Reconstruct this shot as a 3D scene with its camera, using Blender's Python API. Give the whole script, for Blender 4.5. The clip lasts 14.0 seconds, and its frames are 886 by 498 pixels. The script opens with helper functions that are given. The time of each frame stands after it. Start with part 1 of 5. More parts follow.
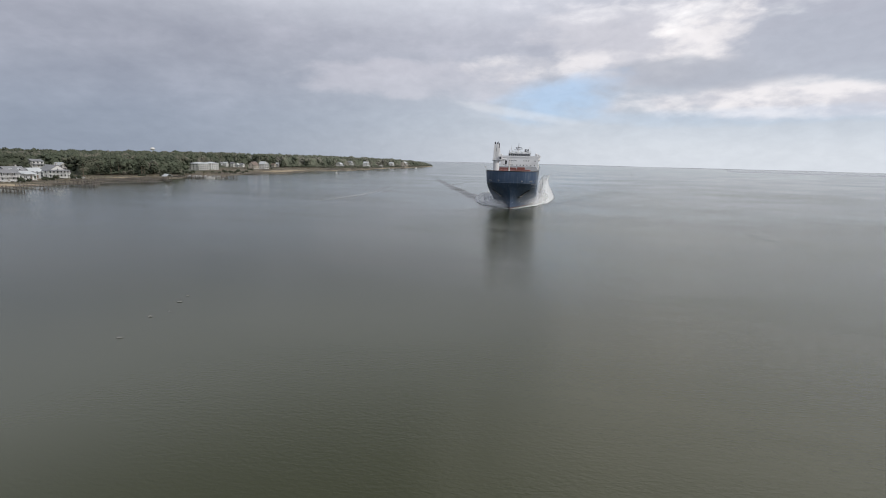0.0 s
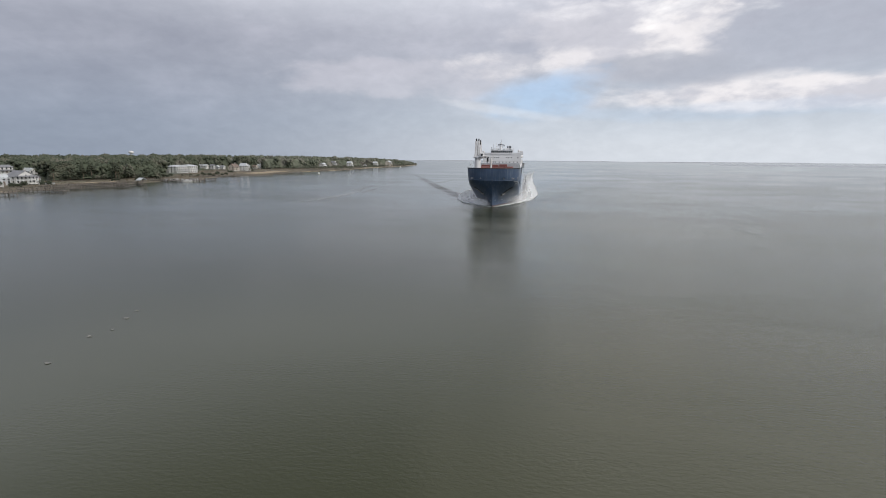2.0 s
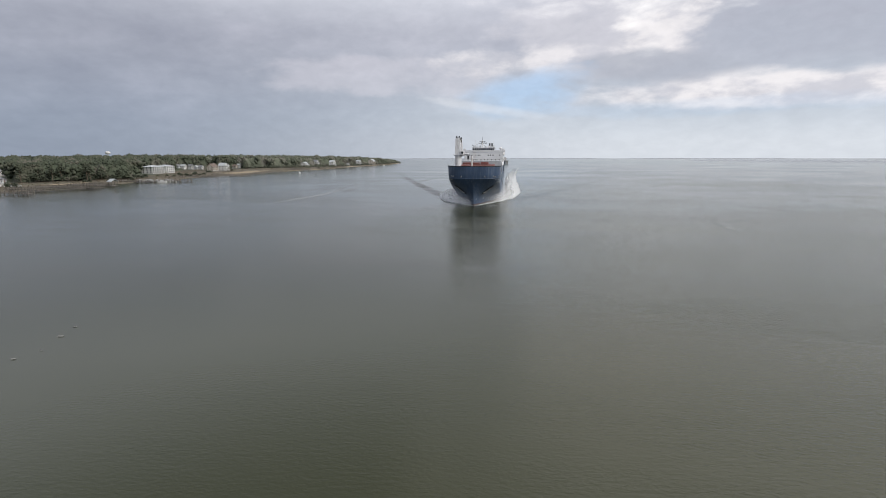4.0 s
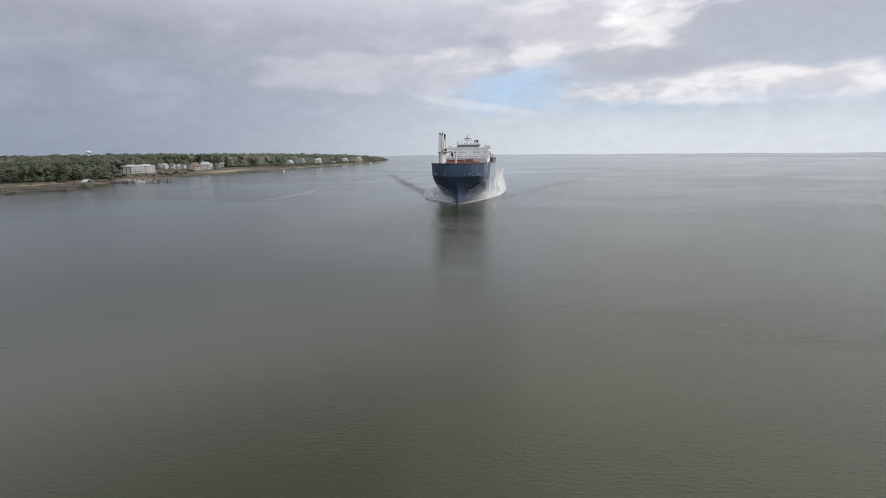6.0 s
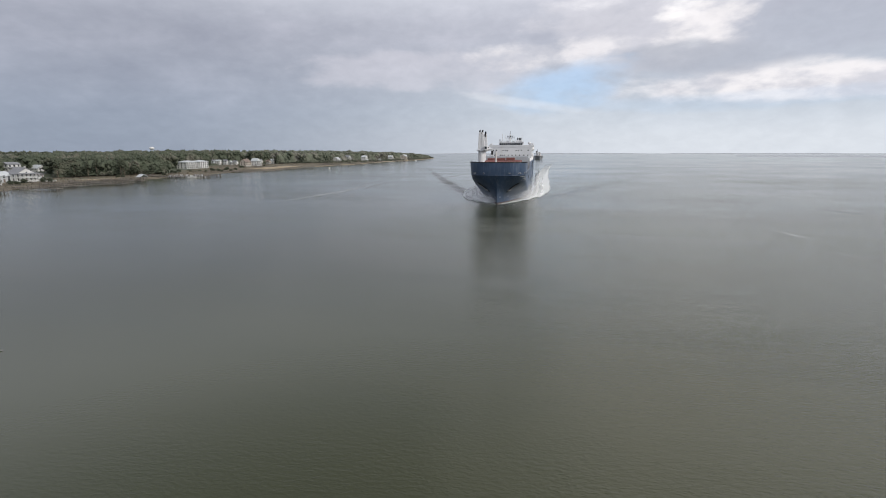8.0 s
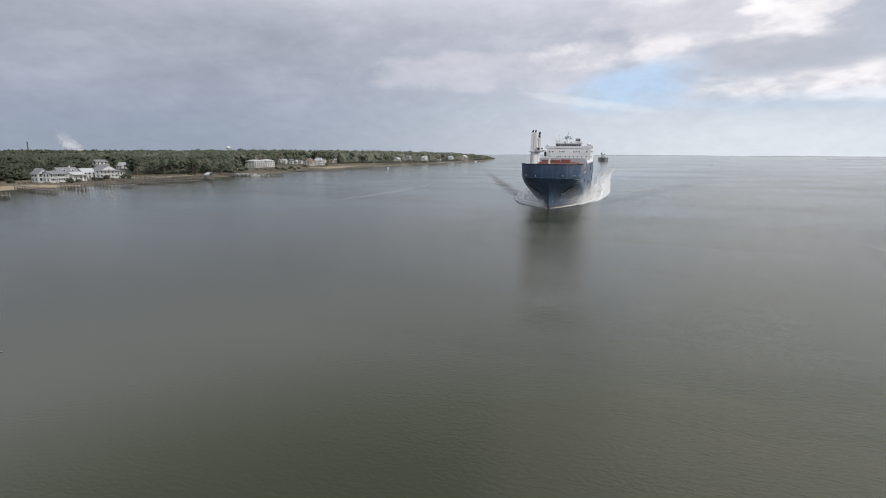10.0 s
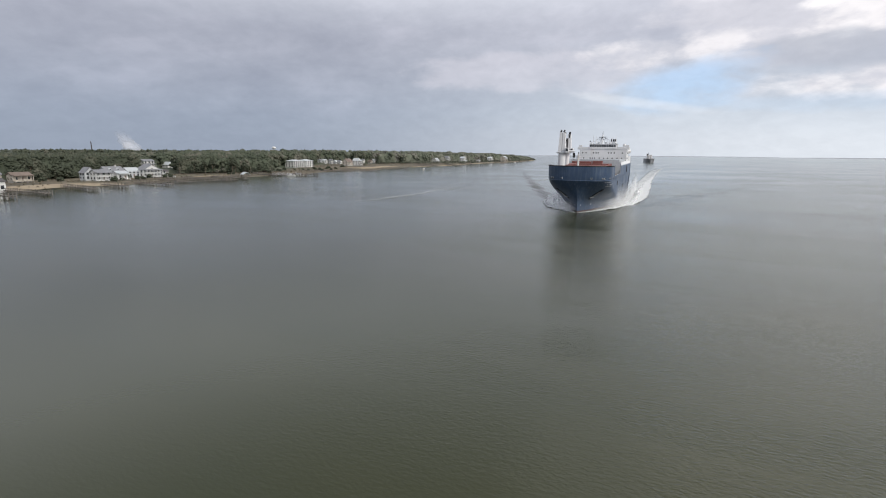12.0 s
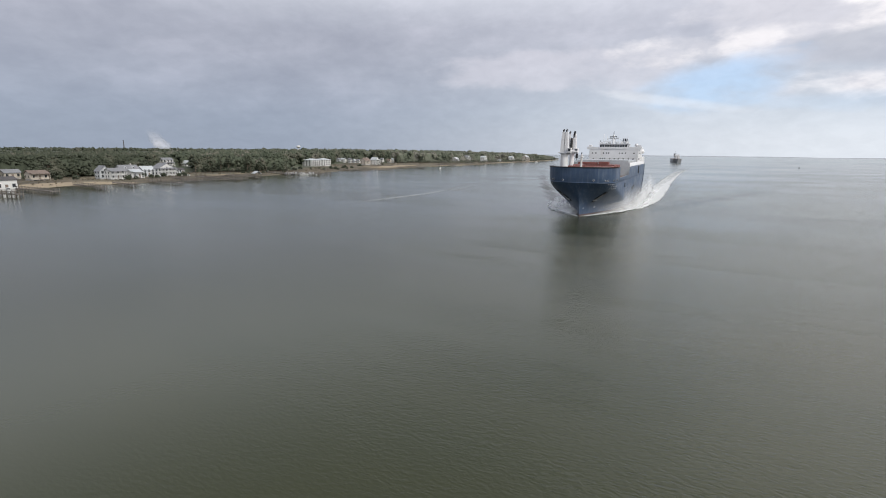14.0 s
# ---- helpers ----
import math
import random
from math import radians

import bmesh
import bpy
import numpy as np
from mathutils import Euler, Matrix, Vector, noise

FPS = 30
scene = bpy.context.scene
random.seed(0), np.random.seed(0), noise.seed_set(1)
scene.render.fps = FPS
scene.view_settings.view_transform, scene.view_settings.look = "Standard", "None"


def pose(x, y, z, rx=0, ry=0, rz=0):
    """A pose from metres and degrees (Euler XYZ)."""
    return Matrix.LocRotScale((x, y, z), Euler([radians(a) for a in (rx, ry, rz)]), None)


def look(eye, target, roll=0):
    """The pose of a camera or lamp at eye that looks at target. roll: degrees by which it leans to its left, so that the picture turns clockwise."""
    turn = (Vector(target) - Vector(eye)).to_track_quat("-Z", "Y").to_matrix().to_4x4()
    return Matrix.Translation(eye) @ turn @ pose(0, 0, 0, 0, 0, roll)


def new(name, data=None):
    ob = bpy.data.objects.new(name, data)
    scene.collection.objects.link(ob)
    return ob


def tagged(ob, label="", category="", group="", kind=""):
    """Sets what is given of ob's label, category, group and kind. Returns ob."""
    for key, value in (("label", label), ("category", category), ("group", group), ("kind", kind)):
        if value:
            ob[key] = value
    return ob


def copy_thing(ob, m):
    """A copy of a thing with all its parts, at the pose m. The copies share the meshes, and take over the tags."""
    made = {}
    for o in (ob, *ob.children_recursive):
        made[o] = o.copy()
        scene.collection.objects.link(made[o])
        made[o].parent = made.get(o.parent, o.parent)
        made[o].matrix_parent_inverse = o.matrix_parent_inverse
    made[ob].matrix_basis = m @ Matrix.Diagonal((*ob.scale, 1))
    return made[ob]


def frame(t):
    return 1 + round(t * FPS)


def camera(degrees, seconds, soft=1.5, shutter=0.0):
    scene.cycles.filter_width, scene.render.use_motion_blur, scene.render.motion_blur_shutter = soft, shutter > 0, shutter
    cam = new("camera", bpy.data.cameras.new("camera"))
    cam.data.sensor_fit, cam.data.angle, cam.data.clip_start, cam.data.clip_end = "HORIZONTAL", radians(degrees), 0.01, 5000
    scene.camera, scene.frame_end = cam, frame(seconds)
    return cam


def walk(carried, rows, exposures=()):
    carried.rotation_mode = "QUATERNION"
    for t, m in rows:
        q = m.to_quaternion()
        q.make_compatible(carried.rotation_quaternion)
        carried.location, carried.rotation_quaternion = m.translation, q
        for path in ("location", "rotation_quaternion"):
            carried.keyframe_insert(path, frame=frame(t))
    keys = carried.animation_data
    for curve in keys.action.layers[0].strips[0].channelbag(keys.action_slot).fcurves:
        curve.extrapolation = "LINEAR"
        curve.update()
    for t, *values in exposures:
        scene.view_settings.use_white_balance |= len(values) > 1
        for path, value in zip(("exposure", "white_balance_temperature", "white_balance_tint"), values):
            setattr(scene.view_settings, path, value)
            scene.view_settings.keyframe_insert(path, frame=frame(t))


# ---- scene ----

# camera: seconds, x, y, z, tilt, lean, heading
cam = camera(84.50, 14.0, soft=1.05)
PATH = [
    (0.0, 13.30, -216.28, 20.47, 79.639, 1.427, 11.177),
    (0.5, 13.62, -214.92, 20.45, 79.632, 1.083, 10.834),
    (1.0, 13.93, -213.58, 20.42, 79.592, 0.787, 10.441),
    (1.5, 14.24, -212.28, 20.40, 79.529, 0.557, 10.095),
    (2.0, 14.54, -211.00, 20.39, 79.469, 0.394, 9.679),
    (2.5, 14.85, -209.73, 20.38, 79.418, 0.285, 9.225),
    (3.0, 15.17, -208.45, 20.39, 79.375, 0.201, 8.749),
    (3.5, 15.47, -207.16, 20.39, 79.318, 0.087, 8.334),
    (4.0, 15.77, -205.86, 20.40, 79.245, -0.052, 7.980),
    (4.5, 16.08, -204.53, 20.41, 79.163, -0.195, 7.659),
    (5.0, 16.39, -203.19, 20.42, 79.076, -0.324, 7.343),
    (5.5, 16.73, -201.80, 20.43, 78.991, -0.417, 7.006),
    (6.0, 17.10, -200.37, 20.44, 78.912, -0.449, 6.702),
    (6.5, 17.51, -198.81, 20.45, 78.835, -0.404, 6.819),
    (7.0, 17.95, -197.14, 20.46, 78.755, -0.342, 7.782),
    (7.5, 18.46, -195.37, 20.47, 78.711, -0.234, 9.663),
    (8.0, 19.08, -193.50, 20.48, 78.701, -0.101, 11.988),
    (8.5, 19.80, -191.61, 20.48, 78.715, 0.015, 14.147),
    (9.0, 20.57, -189.70, 20.49, 78.742, 0.112, 16.035),
    (9.5, 21.40, -187.76, 20.49, 78.768, 0.192, 17.682),
    (10.0, 22.29, -185.80, 20.49, 78.782, 0.262, 19.120),
    (10.5, 23.22, -183.81, 20.50, 78.769, 0.325, 20.378),
    (11.0, 24.23, -181.76, 20.52, 78.749, 0.381, 21.565),
    (11.5, 25.40, -179.60, 20.56, 78.799, 0.410, 22.879),
    (12.0, 26.72, -177.33, 20.61, 78.812, 0.422, 23.944),
    (12.5, 28.17, -174.95, 20.69, 78.797, 0.436, 24.968),
    (13.0, 29.73, -172.48, 20.79, 78.789, 0.468, 25.836),
    (13.5, 31.38, -169.93, 20.90, 78.761, 0.515, 26.406),
    (14.0, 33.10, -167.33, 21.02, 78.682, 0.567, 26.809),
]

walk(cam, [(t, pose(x, y, z, 0, 0, h) @ pose(0, 0, 0, p, 0, 0) @ pose(0, 0, 0, 0, 0, r)) for t, x, y, z, p, r, h in PATH],
     exposures=[(0.0, 0.02), (6.5, 0.06), (10.0, 0.13), (14.0, 0.20)])

# ---- sky and sun ----
SUN_AZ, SUN_EL = 110.0, 36.0          # degrees from +Y towards +X, degrees up
sun_way = Vector((math.sin(radians(SUN_AZ)) * math.cos(radians(SUN_EL)),
                  math.cos(radians(SUN_AZ)) * math.cos(radians(SUN_EL)), math.sin(radians(SUN_EL))))
lamp = bpy.data.lights.new("sun", "SUN")
lamp.energy, lamp.angle, lamp.color = 2.3, radians(22), (1.0, 0.96, 0.90)
sun = new("sun", lamp)
sun.matrix_world = look(sun_way * 100, (0, 0, 0))


class Nodes:
    """Short hand for node trees."""

    def __init__(self, tree):
        self.tree = tree
        tree.nodes.clear()

    def add(self, kind, **props):
        n = self.tree.nodes.new(kind)
        for k, v in props.items():
            if k == "operation":
                n.operation = v
            elif k == "blend_type":
                n.blend_type = v
            elif k == "data_type":
                n.data_type = v
            elif k == "noise_dimensions":
                n.noise_dimensions = v
            elif k == "sky_type":
                n.sky_type = v
            elif k == "feature":
                n.feature = v
        return n

    def put(self, socket, value):
        if isinstance(value, bpy.types.NodeSocket):
            self.tree.links.new(value, socket)
        else:
            socket.default_value = value

    def math(self, op, a, b=0.0, c=0.0, clamp=False):
        n = self.add("ShaderNodeMath", operation=op)
        n.use_clamp = clamp
        self.put(n.inputs[0], a), self.put(n.inputs[1], b), self.put(n.inputs[2], c)
        return n.outputs[0]

    def vec(self, op, a, b=(0, 0, 0)):
        n = self.add("ShaderNodeVectorMath", operation=op)
        self.put(n.inputs[0], a), self.put(n.inputs[1], b)
        return n.outputs["Value"] if op in ("DOT_PRODUCT", "LENGTH") else n.outputs[0]

    def mix(self, f, a, b, blend="MIX"):
        n = self.add("ShaderNodeMix", data_type="RGBA", blend_type=blend)
        self.put(n.inputs[0], f), self.put(n.inputs[6], a), self.put(n.inputs[7], b)
        return n.outputs[2]

    def noise(self, vec, scale, detail=4.0, rough=0.55, distort=0.0):
        n = self.add("ShaderNodeTexNoise", noise_dimensions="3D")
        self.put(n.inputs["Vector"], vec)
        n.inputs["Scale"].default_value, n.inputs["Detail"].default_value = scale, detail
        n.inputs["Roughness"].default_value, n.inputs["Distortion"].default_value = rough, distort
        return n.outputs[0]

    def ramp(self, f, *stops):
        n = self.add("ShaderNodeValToRGB")
        self.put(n.inputs[0], f)
        e = n.color_ramp.elements
        while len(e) < len(stops):
            e.new(0.5)
        for el, (p, c) in zip(e, stops):
            el.position, el.color = p, (*c, 1) if len(c) == 3 else c
        return n.outputs[0]

    def span(self, v, a, b, c=0.0, d=1.0):
        n = self.add("ShaderNodeMapRange")
        n.interpolation_type = "SMOOTHSTEP"
        self.put(n.inputs[0], v)
        for i, q in enumerate((a, b, c, d)):
            n.inputs[i + 1].default_value = q
        return n.outputs[0]

    def mapped(self, vec, scale=(1, 1, 1), loc=(0, 0, 0), rot=(0, 0, 0)):
        n = self.add("ShaderNodeMapping")
        self.put(n.inputs["Vector"], vec)
        n.inputs["Scale"].default_value, n.inputs["Location"].default_value = scale, loc
        n.inputs["Rotation"].default_value = rot
        return n.outputs[0]


world = bpy.data.worlds.new("sky")
scene.world = world
world.use_nodes = True
N = Nodes(world.node_tree)
way = N.vec("NORMALIZE", N.add("ShaderNodeTexCoord").outputs["Generated"])
sep = N.add("ShaderNodeSeparateXYZ")
N.put(sep.inputs[0], way)
dx, dy, dz = sep.outputs
sky = N.add("ShaderNodeTexSky", sky_type="NISHITA")
sky.sun_disc, sky.sun_elevation, sky.sun_rotation = False, radians(SUN_EL), radians(SUN_AZ)
clear = N.mix(1.0, sky.outputs[0], (0.085, 0.085, 0.085, 1), "MULTIPLY")
# a cover of cloud: heading and height of each direction, in radians, with two scales of billow
az = N.math("ARCTAN2", dx, dy)
el = N.math("ARCSINE", dz)
flat = N.add("ShaderNodeCombineXYZ")
N.put(flat.inputs[0], az), N.put(flat.inputs[1], N.math("MULTIPLY", el, 1.9)), N.put(flat.inputs[2], 0.0)
flat = flat.outputs[0]
tilt = N.mapped(flat, rot=(0, 0, radians(-6)))
big = N.noise(tilt, 4.2, 6, 0.55, 0.25)
fine = N.noise(N.mapped(tilt, (0.85, 1.1, 1), loc=(3.1, 1.7, 0)), 11.0, 6, 0.54, 0.25)
billow = N.math("ADD", N.math("MULTIPLY", big, 0.52), N.math("MULTIPLY", fine, 0.48))


def bank(a0, e0, ra, re, rough=2.2, lean=0.0, soft=(1.5, 0.1)):
    """A region of the sky about a heading and a height (degrees), with a billowing edge."""
    u = N.math("DIVIDE", N.math("SUBTRACT", az, radians(a0)), radians(ra))
    v = N.math("SUBTRACT", N.math("DIVIDE", N.math("SUBTRACT", el, radians(e0)), radians(re)), N.math("MULTIPLY", u, lean))
    r = N.math("ADD", N.math("ADD", N.math("MULTIPLY", u, u), N.math("MULTIPLY", v, v)), N.math("MULTIPLY", N.math("SUBTRACT", billow, 0.5), rough * 2))
    return N.span(r, *soft)


left = N.mix(N.span(el, 0.02, 0.22), (0.295, 0.340, 0.425, 1), (0.345, 0.366, 0.438, 1))
mid = N.mix(N.span(el, 0.03, 0.25), (0.50, 0.56, 0.635, 1), (0.47, 0.485, 0.56, 1))
grey = N.mix(N.span(az, -0.75, 0.05), left, mid)
grey = N.mix(1.0, grey, N.ramp(billow, (0.36, (1.15, 1.13, 1.12)), (0.5, (1.0, 1.0, 1.0)), (0.64, (0.90, 0.905, 0.92))), "MULTIPLY")
puff = N.noise(N.mapped(flat, (1, 1.15, 1), loc=(7.7, 2.2, 0)), 11.0, 6, 0.55, 0.15)
white = N.mix(N.span(puff, 0.37, 0.60), (0.60, 0.60, 0.655, 1), (0.86, 0.83, 0.845, 1))
grey = N.mix(N.math("MULTIPLY", bank(-14, 8.6, 15, 2.0, 4.0, 0.1), 0.35), grey, (0.62, 0.60, 0.66, 1))
grey = N.mix(N.math("MULTIPLY", bank(8, 12.0, 12, 4.6, 5.0, 0.2), 0.55), grey, (0.64, 0.63, 0.68, 1))
grey = N.mix(N.math("MULTIPLY", bank(30, 11.8, 15, 3.6, 3.4, -0.15), 0.9), grey, (0.430, 0.458, 0.535, 1))
grey = N.mix(N.math("MULTIPLY", bank(0, 10.2, 9, 1.5, 3.6, 0.2), 0.7), grey, white)
grey = N.mix(N.math("MULTIPLY", bank(15.5, 13.6, 4.6, 4.2, 4.0, 0.6), 0.9), grey, white)
grey = N.mix(N.math("MULTIPLY", bank(22, 6.3, 15, 1.7, 3.4, -0.1), 0.92), grey, white)
grey = N.mix(N.math("MULTIPLY", bank(14, 8.9, 7.5, 1.5, 3.2, -0.15), 0.85), grey, (0.42, 0.445, 0.515, 1))
# haze at the horizon, bluish to the west
haze = N.mix(N.span(az, -0.85, 0.35), (0.270, 0.312, 0.390, 1), (0.665, 0.700, 0.752, 1))
grey = N.mix(N.span(el, 0.105, 0.015, 0.0, 0.92), grey, haze)
# brighter cloud higher up, added out of sight to brighten the water
grey = N.mix(N.math("MULTIPLY", bank(32, 34, 42, 18, 2.0), 0.88), grey, (1.44, 1.40, 1.36, 1))
grey = N.mix(N.math("MULTIPLY", bank(12, 26, 9, 7, 2.2), 0.8), grey, (1.55, 1.47, 1.40, 1))
# added western glow, unseen itself, that lightens the water's reflections
west = N.math("MULTIPLY", N.math("MULTIPLY", N.span(el, 0.20, 0.40), N.span(el, 0.66, 0.40)), N.span(az, 0.45, -0.25))
grey = N.mix(N.math("MULTIPLY", west, 0.9), grey, (0.86, 0.885, 0.95, 1))
# a gap of blue and a thin bright lane under it
blue = N.mix(0.75, clear, (0.49, 0.665, 0.92, 1))
gap = bank(1.6, 7.0, 6.0, 2.3, 3.0, 0.35, (1.7, -0.1))
final = N.mix(N.math("MULTIPLY", gap, 0.82), grey, blue)
final = N.mix(N.math("MULTIPLY", bank(18, 4.8, 14, 0.9, 4.0), 0.22), final, blue)
final = N.mix(N.math("MULTIPLY", bank(-3.0, 5.3, 5.6, 0.42, 2.8, -2.0, (2.4, -0.7)), 0.40), final, (0.78, 0.79, 0.82, 1))
wisp = N.noise(N.mapped(tilt, loc=(1.3, 5.2, 0)), 30.0, 5, 0.6, 0.3)
final = N.mix(1.0, final, N.ramp(wisp, (0.35, (0.97, 0.972, 0.975)), (0.65, (1.028, 1.028, 1.028))), "MULTIPLY")
bg = N.add("ShaderNodeBackground")
N.put(bg.inputs[0], final)
bg.inputs[1].default_value = 1.05
N.put(N.add("ShaderNodeOutputWorld").inputs[0], bg.outputs[0])


# ---- materials ----
def material(name, colour, rough=0.6, metal=0.0, spread=0.15, grain=1.0, bump=0.1, stain=None, island=0.0, each=0.0, spec=0.5):
    """A painted, wooden or grown surface: colour varied at two scales, with relief; grain in cycles per metre."""
    m = bpy.data.materials.new(name)
    m.use_nodes = True
    n = Nodes(m.node_tree)
    at = n.add("ShaderNodeTexCoord").outputs["Object"]
    a = n.noise(at, grain, 5, 0.6)
    b = n.noise(n.mapped(at, (1, 1, 0.35)), grain * 0.12, 3, 0.5)
    k = n.math("ADD", n.math("MULTIPLY", a, 0.5), n.math("MULTIPLY", b, 0.5))
    lo = tuple(c * (1 - spread) for c in colour) + (1,)
    hi = tuple(min(1, c * (1 + spread)) for c in colour) + (1,)
    col = n.mix(n.span(k, 0.3, 0.7), lo, hi)
    if stain:
        s = n.noise(n.mapped(at, (1, 1, 0.15)), grain * 0.5, 6, 0.65)
        col = n.mix(n.span(s, 0.56, 0.75, 0.0, 0.6), col, (*stain, 1))
    if island or each:
        r = n.add("ShaderNodeNewGeometry").outputs["Random Per Island"] if island else n.add("ShaderNodeObjectInfo").outputs["Random"]
        q = island or each
        col = n.mix(1.0, col, n.ramp(r, (0.0, (1 - q,) * 3), (1.0, (1 + q,) * 3)), "MULTIPLY")
    p = n.add("ShaderNodeBsdfPrincipled")
    n.put(p.inputs["Base Color"], col)
    n.put(p.inputs["Roughness"], n.span(a, 0.2, 0.8, max(0.02, rough - 0.1), min(1, rough + 0.1)))
    p.inputs["Metallic"].default_value = metal
    p.inputs["Specular IOR Level"].default_value = spec
    if bump:
        bp = n.add("ShaderNodeBump")
        bp.inputs["Strength"].default_value, bp.inputs["Distance"].default_value = bump, 0.3 / grain
        n.put(bp.inputs["Height"], a)
        n.put(p.inputs["Normal"], bp.outputs[0])
    n.put(n.add("ShaderNodeOutputMaterial").inputs[0], p.outputs[0])
    return m


def foliage(name, *stops):
    """Leaves: a colour for each clump, from the stops."""
    m = bpy.data.materials.new(name)
    m.use_nodes = True
    n = Nodes(m.node_tree)
    geo = n.add("ShaderNodeNewGeometry")
    at = n.add("ShaderNodeTexCoord").outputs["Object"]
    stand = n.noise(at, 0.045, 4, 0.6)
    pick = n.math("ADD", n.math("MULTIPLY", geo.outputs["Random Per Island"], 0.24), n.math("MULTIPLY", n.span(stand, 0.34, 0.68), 0.76))
    col = n.ramp(pick, *stops)
    grain = n.noise(at, 2.2, 4, 0.7)
    col = n.mix(1.0, col, n.ramp(grain, (0.3, (0.86, 0.86, 0.86)), (0.7, (1.10, 1.10, 1.10))), "MULTIPLY")
    p = n.add("ShaderNodeBsdfPrincipled")
    n.put(p.inputs["Base Color"], col)
    p.inputs["Roughness"].default_value = 0.85
    p.inputs["Specular IOR Level"].default_value = 0.15
    bp = n.add("ShaderNodeBump")
    bp.inputs["Strength"].default_value, bp.inputs["Distance"].default_value = 0.5, 0.4
    n.put(bp.inputs["Height"], grain)
    n.put(p.inputs["Normal"], bp.outputs[0])
    n.put(n.add("ShaderNodeOutputMaterial").inputs[0], p.outputs[0])
    return m


def sea_material():
    m = bpy.data.materials.new("estuary_water")
    m.use_nodes = True
    n = Nodes(m.node_tree)
    at = n.add("ShaderNodeTexCoord").outputs["Object"]
    silt = n.noise(n.mapped(at, (0.5, 1, 1)), 0.012, 5, 0.6, 0.5)
    col = n.ramp(silt, (0.3, (0.035, 0.043, 0.023)), (0.7, (0.048, 0.050, 0.022)))
    # slicks: calmer lanes on the chop, and the lee of the western shore
    lane = n.noise(n.mapped(at, (0.35, 1.4, 1), rot=(0, 0, 0.25)), 0.03, 5, 0.6, 0.8)
    sx = n.add("ShaderNodeSeparateXYZ")
    n.put(sx.inputs[0], at)
    near = n.vec("LENGTH", n.vec("SUBTRACT", at, (-12.0, -182.0, 0.0)))
    lee = n.math("MULTIPLY", n.span(near, 18.0, 90.0, 0.6, 1.0), n.span(n.math("ADD", n.math("ADD", sx.outputs[0], n.math("MULTIPLY", sx.outputs[1], -0.12)), n.span(sx.outputs[1], -150.0, -60.0, 0.0, 45.0)), 12.0, 80.0, 0.27, 1.35))
    calm = n.math("MULTIPLY", n.span(lane, 0.38, 0.62, 0.5, 1.1), lee)
    gust = n.span(n.noise(n.mapped(at, (0.6, 1, 1)), 0.014, 4, 0.55, 0.6), 0.36, 0.66, 0.6, 1.2)
    # the open reach beyond the ship lies smoother
    reach = n.span(sx.outputs[1], -80.0, 600.0, 1.0, 0.6)
    gust = n.math("MULTIPLY", gust, reach)
    chop = n.noise(n.mapped(at, (0.45, 1.0, 1), rot=(0, 0, -0.25)), 3.6, 3, 0.55, 0.3)
    wave = n.noise(n.mapped(at, (0.35, 1.0, 1), rot=(0, 0, -0.2)), 0.42, 4, 0.55, 0.3)
    tiny = n.noise(at, 7.5, 3, 0.6)
    high = n.math("ADD", n.math("MULTIPLY", chop, 0.14), n.math("ADD", n.math("MULTIPLY", wave, 0.10), n.math("MULTIPLY", tiny, 0.012)))
    bp = n.add("ShaderNodeBump")
    n.put(bp.inputs["Strength"], n.math("MULTIPLY", n.math("MULTIPLY", calm, gust), 0.8, clamp=True))
    bp.inputs["Distance"].default_value = 1.0
    n.put(bp.inputs["Height"], high)
    p = n.add("ShaderNodeBsdfPrincipled")
    n.put(p.inputs["Base Color"], col)
    rough = n.span(n.noise(n.mapped(at, (0.45, 1, 1), (40, 9, 0), (0, 0, 0.2)), 0.016, 5, 0.6, 0.7), 0.35, 0.65, 0.105, 0.155)
    n.put(p.inputs["Roughness"], rough)
    p.inputs["IOR"].default_value = 1.333
    n.put(p.inputs["Normal"], bp.outputs[0])
    n.put(n.add("ShaderNodeOutputMaterial").inputs[0], p.outputs[0])
    return m


